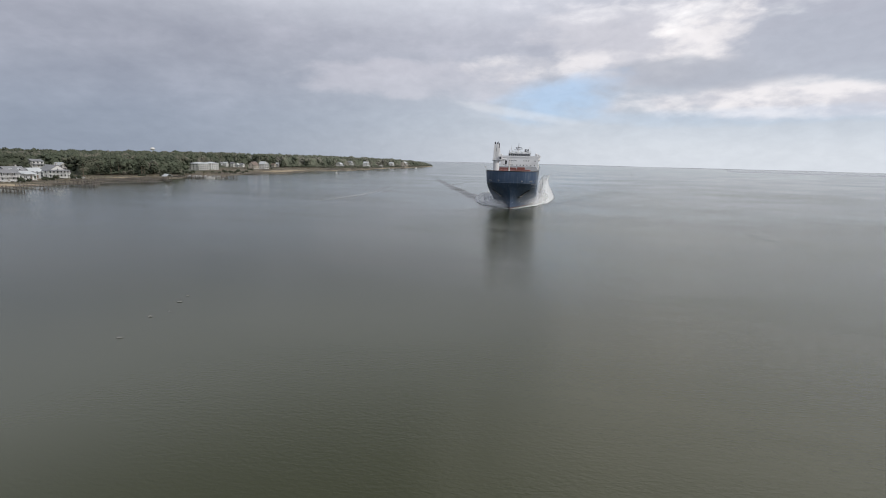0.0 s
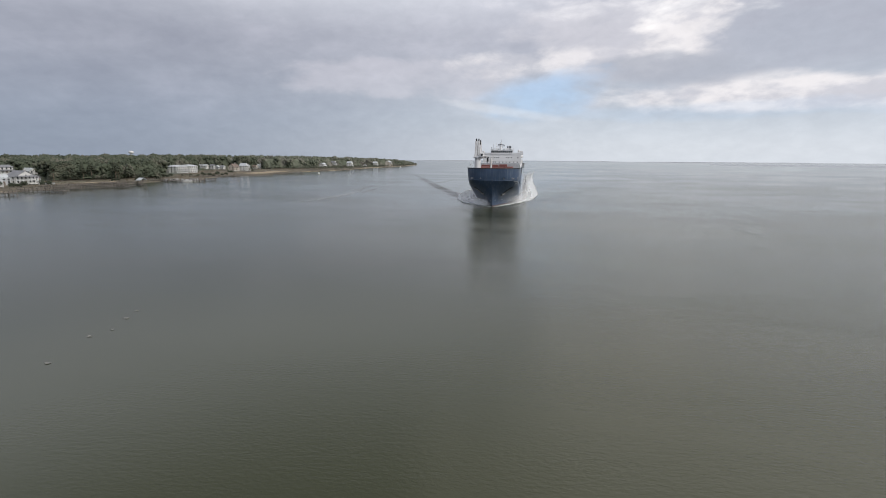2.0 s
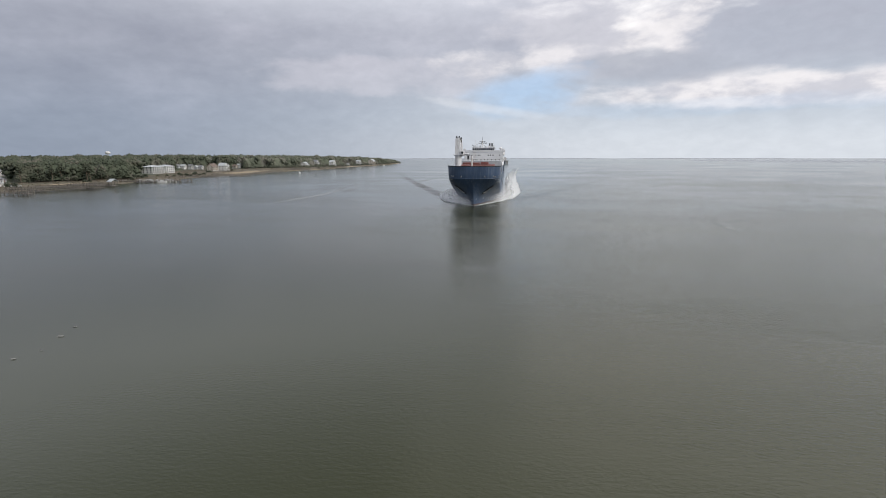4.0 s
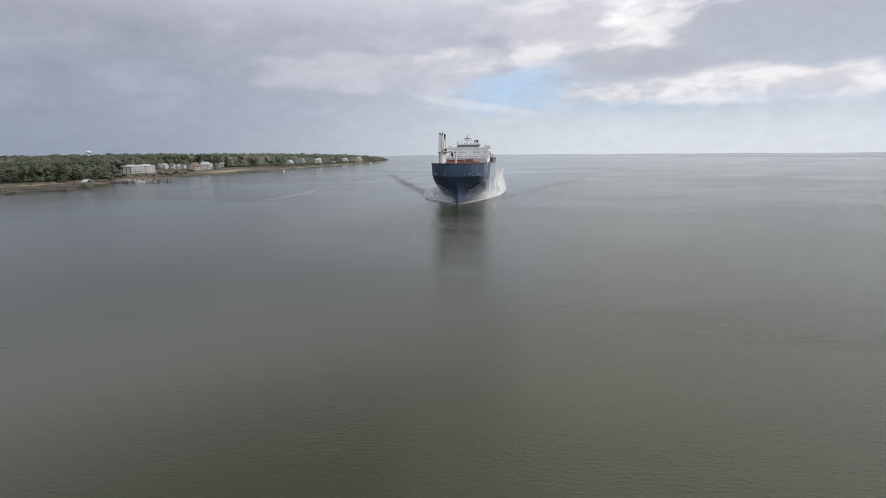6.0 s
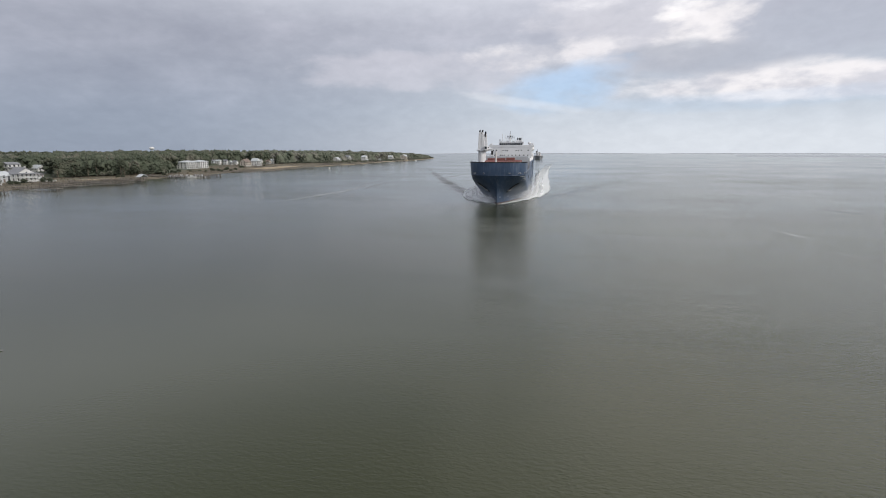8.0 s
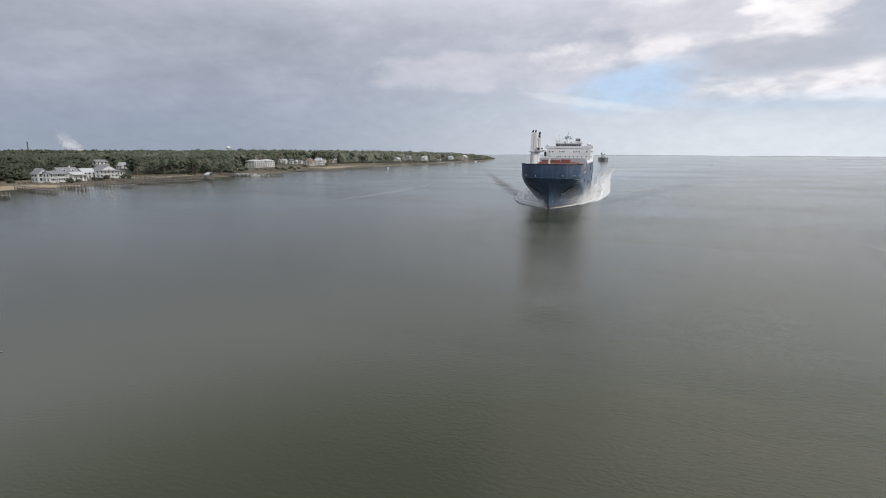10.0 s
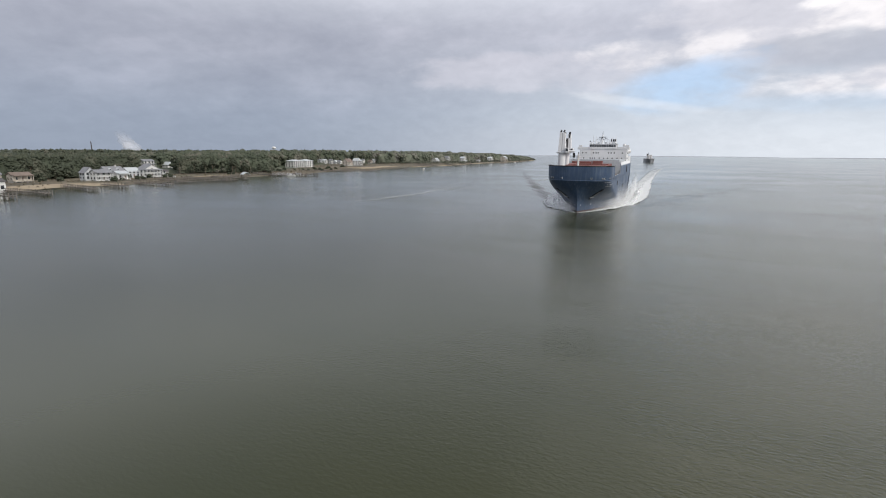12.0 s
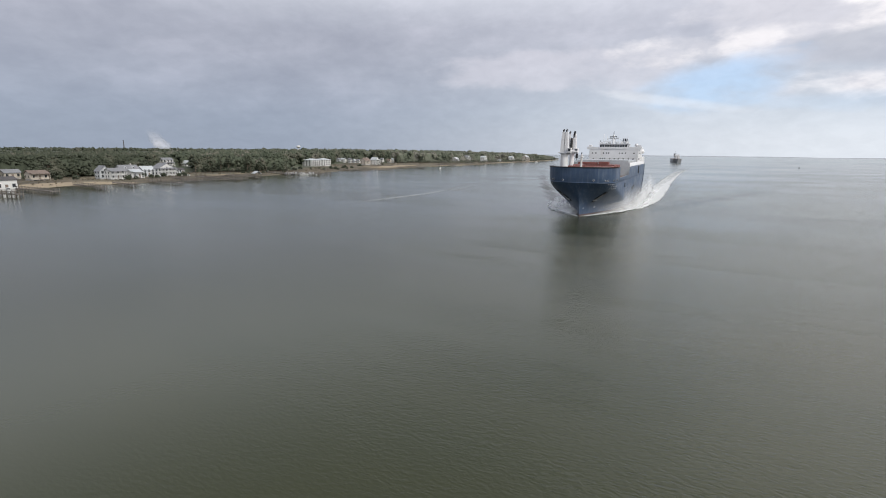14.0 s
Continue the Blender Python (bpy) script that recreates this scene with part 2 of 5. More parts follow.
def foam_material(name, cover, gain=1.0, veil=0.0, edge=0.42):
    """Broken white foam: uv x runs across the band (0 at its inner edge, 1 at its crest), uv y along it."""
    m = bpy.data.materials.new(name)
    m.use_nodes = True
    n = Nodes(m.node_tree)
    tc = n.add("ShaderNodeTexCoord")
    at = tc.outputs["Object"]
    s = n.add("ShaderNodeSeparateXYZ")
    n.put(s.inputs[0], tc.outputs["UV"])
    u, v = s.outputs[0], s.outputs[1]
    a = n.noise(n.mapped(at, (1, 0.7, 1)), 0.30, 6, 0.62, 0.6)
    b = n.noise(n.mapped(at, (1, 0.8, 1)), 1.3, 5, 0.65, 0.4)
    k = n.math("ADD", n.math("MULTIPLY", a, 0.65), n.math("MULTIPLY", b, 0.35))
    rag = n.noise(n.mapped(at, (1, 0.7, 1)), 0.55, 5, 0.7, 0.5)
    uu = n.math("ADD", u, n.math("MULTIPLY", n.math("SUBTRACT", rag, 0.5), 0.45))
    old = n.span(v, 0.10, 0.45)
    wide = n.math("ADD", n.math("MULTIPLY", n.span(uu, 0.35, 0.82), n.math("SUBTRACT", 1.0, old)), n.math("MULTIPLY", n.span(uu, 0.62, 0.9), old))
    crest = n.math("MULTIPLY", wide, n.span(uu, 1.0, 0.9))
    body = n.math("MULTIPLY", n.math("MULTIPLY", n.span(uu, 0.0, 0.30), n.span(uu, 1.0, 0.86)), n.span(u, 1.0, 0.97))
    dens = n.math("ADD", n.math("MULTIPLY", crest, edge), n.math("MULTIPLY", body, n.math("MULTIPLY", n.span(old, 0.0, 1.0, 1.0, 0.45), cover)))
    dens = n.math("MULTIPLY", dens, n.span(v, 1.0, 0.15, 0.25, 1.0))
    dens = n.math("MULTIPLY", n.math("MULTIPLY", dens, n.span(v, 1.0, 0.8)), n.span(v, 0.0, 0.035, 0.75, 1.0))
    alpha = n.span(n.math("ADD", k, n.math("SUBTRACT", dens, 0.60)), 0.0, 0.32)
    alpha = n.math("MULTIPLY", alpha, n.math("MULTIPLY", n.span(body, 0.0, 0.4), gain))
    if gain < 0.5:
        alpha = n.math("MULTIPLY", alpha, n.span(v, 0.0, 0.2))
    if veil:
        thin = n.math("MULTIPLY", n.math("MULTIPLY", body, n.span(a, 0.3, 0.6, 0.5, 1.0)), n.span(v, 0.85, 0.26, 0.0, veil))
        alpha = n.math("MAXIMUM", alpha, thin)
    p = n.add("ShaderNodeBsdfPrincipled")
    n.put(p.inputs["Base Color"], n.mix(k, (0.52, 0.545, 0.535, 1), (0.82, 0.83, 0.82, 1)))
    p.inputs["Roughness"].default_value = 0.8
    n.put(p.inputs["Alpha"], alpha)
    bp = n.add("ShaderNodeBump")
    bp.inputs["Strength"].default_value, bp.inputs["Distance"].default_value = 0.8, 0.6
    n.put(bp.inputs["Height"], k)
    n.put(p.inputs["Normal"], bp.outputs[0])
    n.put(n.add("ShaderNodeOutputMaterial").inputs[0], p.outputs[0])
    return m


def hull_material(name, colour):
    """Ship's paint: plate seams, runs of rust and salt, the salt also painting in spray haze; red boot-topping is a
    part of its own.
    """
    m = bpy.data.materials.new(name)
    m.use_nodes = True
    n = Nodes(m.node_tree)
    at = n.add("ShaderNodeTexCoord").outputs["Object"]
    fade = n.noise(n.mapped(at, (0.3, 0.12, 0.3)), 1.0, 5, 0.6)
    runs = n.noise(n.mapped(at, (1.4, 0.9, 0.07)), 1.0, 6, 0.7)
    col = n.mix(n.span(fade, 0.3, 0.7), tuple(c * 0.85 for c in colour) + (1,), tuple(c * 1.15 for c in colour) + (1,))
    # salt runs, strengthened to pale the hull like mist before it
    col = n.mix(n.span(runs, 0.46, 0.72, 0.0, 0.28), col, (0.27, 0.30, 0.34, 1))
    rust = n.noise(n.mapped(at, (1.1, 1.1, 0.12), (7, 3, 1)), 1.3, 6, 0.7)
    col = n.mix(n.span(rust, 0.64, 0.76, 0.0, 0.6), col, (0.16, 0.07, 0.035, 1))
    p = n.add("ShaderNodeBsdfPrincipled")
    n.put(p.inputs["Base Color"], col)
    n.put(p.inputs["Roughness"], n.span(fade, 0.3, 0.7, 0.32, 0.5))
    dent = n.noise(n.mapped(at, (0.4, 0.4, 0.4)), 1.0, 2, 0.5)
    bp = n.add("ShaderNodeBump")
    bp.inputs["Strength"].default_value, bp.inputs["Distance"].default_value = 0.35, 0.12
    n.put(bp.inputs["Height"], dent)
    n.put(p.inputs["Normal"], bp.outputs[0])
    n.put(n.add("ShaderNodeOutputMaterial").inputs[0], p.outputs[0])
    return m


def land_material():
    """Marsh grass by the water, sand and lawn, leaf litter inland."""
    m = bpy.data.materials.new("shore_ground")
    m.use_nodes = True
    n = Nodes(m.node_tree)
    at = n.add("ShaderNodeTexCoord").outputs["Object"]
    patch = n.noise(n.mapped(at, (1, 0.35, 1)), 0.045, 5, 0.6, 0.6)
    grain = n.noise(at, 1.2, 5, 0.7)
    col = n.ramp(patch, (0.34, (0.058, 0.050, 0.034)), (0.47, (0.095, 0.080, 0.052)), (0.56, (0.175, 0.145, 0.095)), (0.66, (0.078, 0.082, 0.046)))
    col = n.mix(1.0, col, n.ramp(grain, (0.3, (0.7, 0.7, 0.7)), (0.7, (1.25, 1.25, 1.25))), "MULTIPLY")
    p = n.add("ShaderNodeBsdfPrincipled")
    n.put(p.inputs["Base Color"], col)
    p.inputs["Roughness"].default_value = 0.9
    bp = n.add("ShaderNodeBump")
    bp.inputs["Strength"].default_value, bp.inputs["Distance"].default_value = 0.7, 0.3
    n.put(bp.inputs["Height"], grain)
    n.put(p.inputs["Normal"], bp.outputs[0])
    n.put(n.add("ShaderNodeOutputMaterial").inputs[0], p.outputs[0])
    return m


def glass_material():
    m = bpy.data.materials.new("window_glass")
    m.use_nodes = True
    n = Nodes(m.node_tree)
    at = n.add("ShaderNodeTexCoord").outputs["Object"]
    p = n.add("ShaderNodeBsdfPrincipled")
    n.put(p.inputs["Base Color"], n.mix(n.noise(at, 0.8, 3), (0.02, 0.025, 0.03, 1), (0.06, 0.065, 0.07, 1)))
    p.inputs["Roughness"].default_value = 0.06
    n.put(n.add("ShaderNodeOutputMaterial").inputs[0], p.outputs[0])
    return m


SEA, LAND, GLASS = sea_material(), land_material(), glass_material()
FOAM, FOAM_THIN = foam_material("bow_foam", 0.34, 0.95, 0.86, 0.38), foam_material("streak_foam", 0.44, 0.25)
FOAM_SOFT = foam_material("bow_foam_soft", 0.60, 0.97, 0.97, 0.28)
HULL = hull_material("hull_blue_paint", (0.046, 0.078, 0.138))
BOOT = material("boot_topping_red", (0.095, 0.062, 0.056), 0.6, spread=0.4, grain=1.5, stain=(0.3, 0.28, 0.25))
SHIP_WHITE = material("ship_white_paint", (0.70, 0.70, 0.70), 0.45, spread=0.06, grain=0.8, bump=0.05, stain=(0.55, 0.48, 0.40))
SHIP_GREY = material("ship_grey_paint", (0.42, 0.44, 0.46), 0.5, spread=0.12, grain=0.8, stain=(0.3, 0.22, 0.17))
DECK = material("deck_green_grey", (0.16, 0.12, 0.10), 0.8, spread=0.3, grain=1.2, stain=(0.2, 0.1, 0.06))
RED = material("oxide_red_paint", (0.205, 0.078, 0.066), 0.65, spread=0.25, grain=0.9, stain=(0.17, 0.10, 0.08))
LINING_SHADE = material("lining_shade", (0.13, 0.145, 0.17), 0.5, spread=0.15, grain=0.6, stain=(0.16, 0.12, 0.10))
BLACK = material("black_paint", (0.02, 0.02, 0.022), 0.5, spread=0.3, grain=2)
STEEL = material("galvanised_steel", (0.45, 0.46, 0.47), 0.4, 0.8, spread=0.2, grain=3)
SIDING = material("white_siding", (0.62, 0.62, 0.605), 0.55, spread=0.05, grain=1.4, stain=(0.66, 0.64, 0.58))
SIDING_GREY = material("grey_siding", (0.47, 0.49, 0.50), 0.6, spread=0.08, grain=1.4, stain=(0.45, 0.44, 0.42))
SIDING_TAN = material("tan_siding", (0.46, 0.42, 0.36), 0.65, spread=0.1, grain=1.4, stain=(0.36, 0.30, 0.22))
ROOF_GREY = material("grey_shingle", (0.21, 0.215, 0.225), 0.85, spread=0.2, grain=2.2, bump=0.4, stain=(0.2, 0.2, 0.2))
ROOF_PALE = material("pale_metal_roof", (0.50, 0.525, 0.53), 0.4, 0.1, spread=0.1, grain=1.2, stain=(0.45, 0.44, 0.42))
ROOF_DARK = material("dark_shingle", (0.085, 0.08, 0.08), 0.9, spread=0.25, grain=2.2, bump=0.4)
ROOF_BROWN = material("brown_shingle", (0.185, 0.145, 0.12), 0.9, spread=0.25, grain=2.2, bump=0.4)
TIMBER = material("weathered_timber", (0.135, 0.12, 0.105), 0.85, spread=0.35, grain=2.5, bump=0.5, each=0.3)
BARK = material("bark", (0.12, 0.095, 0.07), 0.9, spread=0.35, grain=3, bump=0.6)
CONCRETE = material("concrete", (0.42, 0.41, 0.39), 0.85, spread=0.2, grain=1.5, bump=0.3, stain=(0.25, 0.24, 0.22))
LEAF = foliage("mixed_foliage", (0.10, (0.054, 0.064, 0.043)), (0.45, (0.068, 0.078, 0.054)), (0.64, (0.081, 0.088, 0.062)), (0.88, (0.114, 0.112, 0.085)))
# distance haze painted into two paler copies of the foliage
LEAF_HAZED = foliage("hazed_foliage", (0.10, (0.068, 0.082, 0.056)), (0.45, (0.088, 0.101, 0.070)), (0.64, (0.108, 0.113, 0.083)), (0.88, (0.150, 0.144, 0.115)))
LEAF_HAZED_FAR = foliage("dune_scrub", (0.10, (0.105, 0.120, 0.088)), (0.5, (0.135, 0.146, 0.108)), (0.88, (0.195, 0.187, 0.160)))
REED = material("marsh_reed", (0.115, 0.095, 0.062), 0.9, spread=0.3, grain=0.8, island=0.35)
# far banks: pale blue haze mixed into the base colour
FAR_LAND_HAZED = material("hazed_far_shore", (0.37, 0.39, 0.42), 0.9, spread=0.15, grain=0.01)
SAND = material("sand", (0.33, 0.265, 0.175), 0.95, spread=0.15, grain=1.5, bump=0.3)


# ---- mesh helpers ----
def mesh_of(name, bm, mat, smooth=False):
    me = bpy.data.meshes.new(name)
    bm.normal_update()
    bm.to_mesh(me)
    bm.free()
    me.materials.append(mat)
    if smooth:
        for p in me.polygons:
            p.use_smooth = True
    return me


def part(name, bm, mat, parent, label="", smooth=False):
    ob = new(name, mesh_of(name, bm, mat, smooth))
    ob.parent = parent
    return tagged(ob, label)


def thing(name, m, label, category, group="", kind=""):
    ob = new(name)
    ob.matrix_world = m
    ob.empty_display_size = 0.5
    return tagged(ob, label, category, group, kind)


def box(x0, x1, y0, y1, z0, z1, bevel=0.0, bm=None):
    bm = bm or bmesh.new()
    r = bmesh.ops.create_cube(bm, size=1)
    bmesh.ops.scale(bm, vec=(x1 - x0, y1 - y0, z1 - z0), verts=r["verts"])
    bmesh.ops.translate(bm, vec=((x0 + x1) / 2, (y0 + y1) / 2, (z0 + z1) / 2), verts=r["verts"])
    if bevel:
        es = list({e for v in r["verts"] for e in v.link_edges})
        bmesh.ops.bevel(bm, geom=es, offset=bevel, segments=2, profile=0.6, affect="EDGES")
    return bm


def tube(a, b, r0, r1=None, n=10, bm=None):
    """A tapered round bar from a to b."""
    bm = bm or bmesh.new()
    a, b = Vector(a), Vector(b)
    r1 = r0 if r1 is None else r1
    q = (b - a).to_track_quat("Z", "Y")
    rings = []
    for p, r in ((a, r0), (b, r1)):
        rings.append([bm.verts.new(p + q @ Vector((r * math.cos(k * math.tau / n), r * math.sin(k * math.tau / n), 0))) for k in range(n)])
    for k in range(n):
        bm.faces.new((rings[0][k], rings[0][(k + 1) % n], rings[1][(k + 1) % n], rings[1][k]))
    bm.faces.new(rings[0][::-1]), bm.faces.new(rings[1])
    return bm


def prism(outline, y0, y1, bm=None):
    """An outline of (x, z) drawn out from y0 to y1."""
    bm = bm or bmesh.new()
    a = [bm.verts.new((x, y0, z)) for x, z in outline]
    b = [bm.verts.new((x, y1, z)) for x, z in outline]
    bm.faces.new(a), bm.faces.new(b[::-1])
    for i in range(len(a)):
        j = (i + 1) % len(a)
        bm.faces.new((a[j], a[i], b[i], b[j]))
    bmesh.ops.recalc_face_normals(bm, faces=bm.faces)
    return bm


def prism_x(outline, x0, x1, bm=None):
    """An outline of (y, z) drawn out from x0 to x1."""
    bm = bm or bmesh.new()
    a = [bm.verts.new((x0, y, z)) for y, z in outline]
    b = [bm.verts.new((x1, y, z)) for y, z in outline]
    bm.faces.new(a), bm.faces.new(b[::-1])
    for i in range(len(a)):
        j = (i + 1) % len(a)
        bm.faces.new((a[j], a[i], b[i], b[j]))
    bmesh.ops.recalc_face_normals(bm, faces=bm.faces)
    return bm


def grid_mesh(name, pts, mat, smooth=True, uv=None):
    """A sheet from a 2D array of points (rows, columns, 3)."""
    pts = np.asarray(pts, float)
    r, c = pts.shape[:2]
    i = np.arange(r * c).reshape(r, c)
    quads = np.stack([i[:-1, :-1], i[:-1, 1:], i[1:, 1:], i[1:, :-1]], -1).reshape(-1, 4)
    me = bpy.data.meshes.new(name)
    me.vertices.add(r * c), me.loops.add(quads.size), me.polygons.add(len(quads))
    me.vertices.foreach_set("co", pts.reshape(-1))
    me.loops.foreach_set("vertex_index", quads.reshape(-1))
    me.polygons.foreach_set("loop_start", np.arange(0, quads.size, 4))
    me.polygons.foreach_set("use_smooth", np.full(len(quads), smooth))
    if uv is not None:
        layer = me.uv_layers.new(name="band")
        layer.data.foreach_set("uv", np.asarray(uv, float).reshape(-1, 2)[quads.reshape(-1)].reshape(-1))
    me.materials.append(mat)
    me.update()
    me.validate()
    return me


def bend(x, stops):
    return np.interp(x, [s[0] for s in stops], [s[1] for s in stops])


# ---- water ----
def wake_height(x, y):
    """The ship's diverging waves: a packet of ridges along a line that opens from the bow."""
    yy = np.maximum(y, 1.0)
    h = 0
    for sgn, k, tall, wide, skew in ((-1, 0.50, 0.75, 3.0, 0.25), (1, 0.57, 0.42, 3.6, 0.0)):
        line = sgn * k * yy ** 0.92 + sgn * 4
        d = (x - line) * sgn / math.sqrt(1.12)
        amp = tall * np.exp(-((y - 70) / 240) ** 2) * np.clip((y - 2) / 30, 0, 1)
        amp = amp * (0.8 + 0.25 * np.sin(y * 0.11 + x * 0.07) * np.sin(y * 0.043 + x * 0.03 + 1))
        # the crests lie aslant across the line
        h = h + amp * np.exp(-((d + 2.0) / wide) ** 2) * np.cos((d + 0.5 - skew * y) * math.tau / 8.6)
    return h


def steps(fine0, fine1, step, far, grow=1.28):
    v = list(np.arange(fine0, fine1 + 0.1, step))
    s, a, b = step, v[0], v[-1]
    lo, hi = [], []
    while a > -far:
        s *= grow
        a -= s
        lo.append(max(a, -far))
    s = step
    while b < far:
        s *= grow
        b += s
        hi.append(min(b, far))
    return np.array(lo[::-1] + v + hi)


gx, gy = steps(-190, 190, 1.5, 4600), steps(-60, 420, 2.0, 4700)
X, Y = np.meshgrid(gx, gy)
sea = new("water", grid_mesh("water", np.stack([X, Y, wake_height(X, Y)], -1), SEA))
tagged(sea, "murky grey-green estuary water with small chop and slicks", "water", kind="structure")


def foam_band(name, inner, outer, height, v1, mat, label, n=160, across=14):
    """A band of foam between two curves, (y, x) stops each, lifted towards its crest."""
    ys = np.linspace(0, 1, n) ** 1.7
    y0, y1 = outer[0][0], outer[-1][0]
    y = y0 + (y1 - y0) * ys
    pts, uv = [], []
    rnd = np.random.RandomState(5)
    jag = np.convolve(rnd.randn(n + 8), np.ones(3) / 3, "same")[:n]
    for i, yy in enumerate(y):
        xi, xo = bend(yy, inner), bend(yy, outer)
        xo = xo + np.sign(xo - xi) * jag[i] * 0.4 * min(1, (yy - y0) / 12)
        row = []
        for k in range(across):
            u = k / (across - 1)
            x = xi + (xo - xi) * u
            lift = height * math.exp(-((yy - y0) / 55) ** 2) * math.exp(-((u - 0.8) / 0.22) ** 2)
            lift *= min(1, (yy - y0) / 22) * (1 - u ** 6) * (0.8 + 0.45 * noise.noise((x * 0.5, yy * 0.35, 2.0)))
            row.append((x, yy, float(wake_height(x, yy)) + 0.06 + max(0, lift)))
            uv.append((u, v1 * ys[i]))
        pts.append(row)
    ob = new(name, grid_mesh(name, pts, mat, True, uv))
    return tagged(ob, label, "foam", kind="stuff")


foam_band("bow_wave_foam", [(-1, 0.0), (10, 3.0), (25, 7.4), (45, 10.8), (100, 12.4), (130, 10.5), (200, 9), (400, 10), (865, 20)],
          [(-1, 0.6), (3, 3.8), (9, 7.2), (17, 11.4), (27, 14.4), (42, 17.4), (60, 19.8), (84, 21.3), (150, 21), (250, 20), (390, 21), (600, 25.8), (865, 32.5)], 0.8, 1.0, FOAM,
          "white churned bow wave foam trailing along the ship's side")
foam_band("bow_wave_foam", [(-1, 0.0), (10, -3), (25, -7), (45, -10.2), (100, -10.4), (170, -11)],
          [(-1, -0.6), (3, -5.4), (8, -10), (14, -14), (22, -17), (36, -20.6), (60, -23.6), (100, -25), (170, -24)], 1.0, 1.0, FOAM_SOFT,
          "white churned bow wave foam spreading from the stem")
fl = bmesh.new()
for cx_, cy_, r_ in ((-32, -172.5, 0.40), (-34.4, -165.4, 0.35), (-35.4, -159, 0.45), (-33.6, -163, 0.2), (-36.5, -156, 0.25)):
    ring = [fl.verts.new((cx_ + math.cos(k) * r_ * (0.6 + 0.6 * random.random()), cy_ + math.sin(k) * r_ * 0.6 * (0.6 + 0.6 * random.random()), 0.05)) for k in np.arange(0, 6.2, 0.6)]
    fl.faces.new(ring)
flecks = new("foam_flecks", mesh_of("foam_flecks", fl, material("old_foam", (0.205, 0.205, 0.185), 0.8, spread=0.3, grain=3)))
tagged(flecks, "small flecks of old foam drifting on the water", "foam", kind="stuff")
for mid, wide in (([(-20, -90), (25, -88), (45, -86), (80, -89), (105, -96), (130, -99), (167, -95), (210, -101), (259, -105)], 2.4), ([(60, -80), (85, -84), (120, -88), (170, -86)], 1.4), ([(185, -64), (210, -59), (235, -60), (290, -52)], 4.0),
                  ([(-66, 80), (-56, 78), (-48, 77), (-43, 73), (-40, 69), (-32, 65)], 1.5), ([(-12, 123), (5, 114), (23, 108)], 1.9), ([(-86, 80), (-79, 73)], 1.4),
                  ([(-53, 98), (-48, 92)], 1.4), ([(198, 239), (216, 232)], 4.0)):
    foam_band("foam_streak", [(y, x - wide) for y, x in mid], [(y, x + wide) for y, x in mid], 0.0, 1.0, FOAM_THIN, "thin pale streak of drifting foam on the water", 120, 6)


# ---- land ----
SHORE = [(-1600, -215), (-400, -245), (-78.9, -252), (-37.4, -266.5), (-6.5, -272.3), (11.8, -268.4), (42.7, -270), (78.4, -283), (127.6, -281), (150.8, -278), (165.2, -273.3), (178.7, -275.2), (215.4, -288.7),
         (249.2, -289.7), (313.8, -279), (379.5, -290.6), (460.3, -304.5), (550.6, -290.4), (758.8, -304.9), (992, -300), (1200, -312), (1320, -330), (1380, -385), (4650, -1500)]


def shore_x(y):
    return bend(y, SHORE) + 2.5 * np.sin(y * 0.071) + 1.6 * np.sin(y * 0.19 + 1)


INLAND = [(-8, -1.2), (0, -0.12), (2, 0.12), (5, 0.2), (10, 0.3), (18, 0.4), (26, 0.5), (40, 0.65), (60, 0.85), (110, 1.1), (250, 1.4), (700, 1.8), (1800, 2.2), (4300, 2.4)]


def land_z(x, y):
    return float(bend(shore_x(y) - x, INLAND))


ly = np.concatenate([np.linspace(-1600, -120, 30), np.arange(-115, 420, 4.0), np.linspace(425, 1240, 110), np.linspace(1300, 4600, 40)])
rows_ = []
for y in ly:
    s = shore_x(y)
    rows_.append([(max(s - d, -4650), y, z + (0.25 * noise.noise((d * 0.2, y * 0.08, 0)) if d > 1 else 0)) for d, z in INLAND])
land = new("ground", grid_mesh("ground", rows_, LAND))
tagged(land, "low shore of marsh grass, sand and winter lawn", "ground", kind="structure")

# pale strips of sand: the beach towards the point and a bank before the houses
for y0, y1, d0, d1 in ((451, 1290, 0.4, 9), (326.4, 451, 20, 62), (-74.1, 16.6, 2, 40), (93.8, 130.5, 28, 34)):
    pts = []
    m_ = max(20, int((y1 - y0) / 5))
    for i in range(m_):
        y = y0 + (y1 - y0) * i / (m_ - 1)
        fat = max(0.03, min(1, 6 * i / m_, 6 * (1 - i / m_))) * (0.75 + 0.5 * noise.noise((y * 0.03, 7, 0)))
        line = []
        for k in range(5):
            d = d0 + (d1 - d0) * fat * k / 4
            x = float(shore_x(y)) - d
            line.append((x, y, land_z(x, y) + 0.32 - 0.25 * (k in (0, 4))))
        pts.append(line)
    beach = new("sand", grid_mesh("sand", pts, SAND))
    tagged(beach, "narrow strip of pale beach sand", "beach", kind="structure")

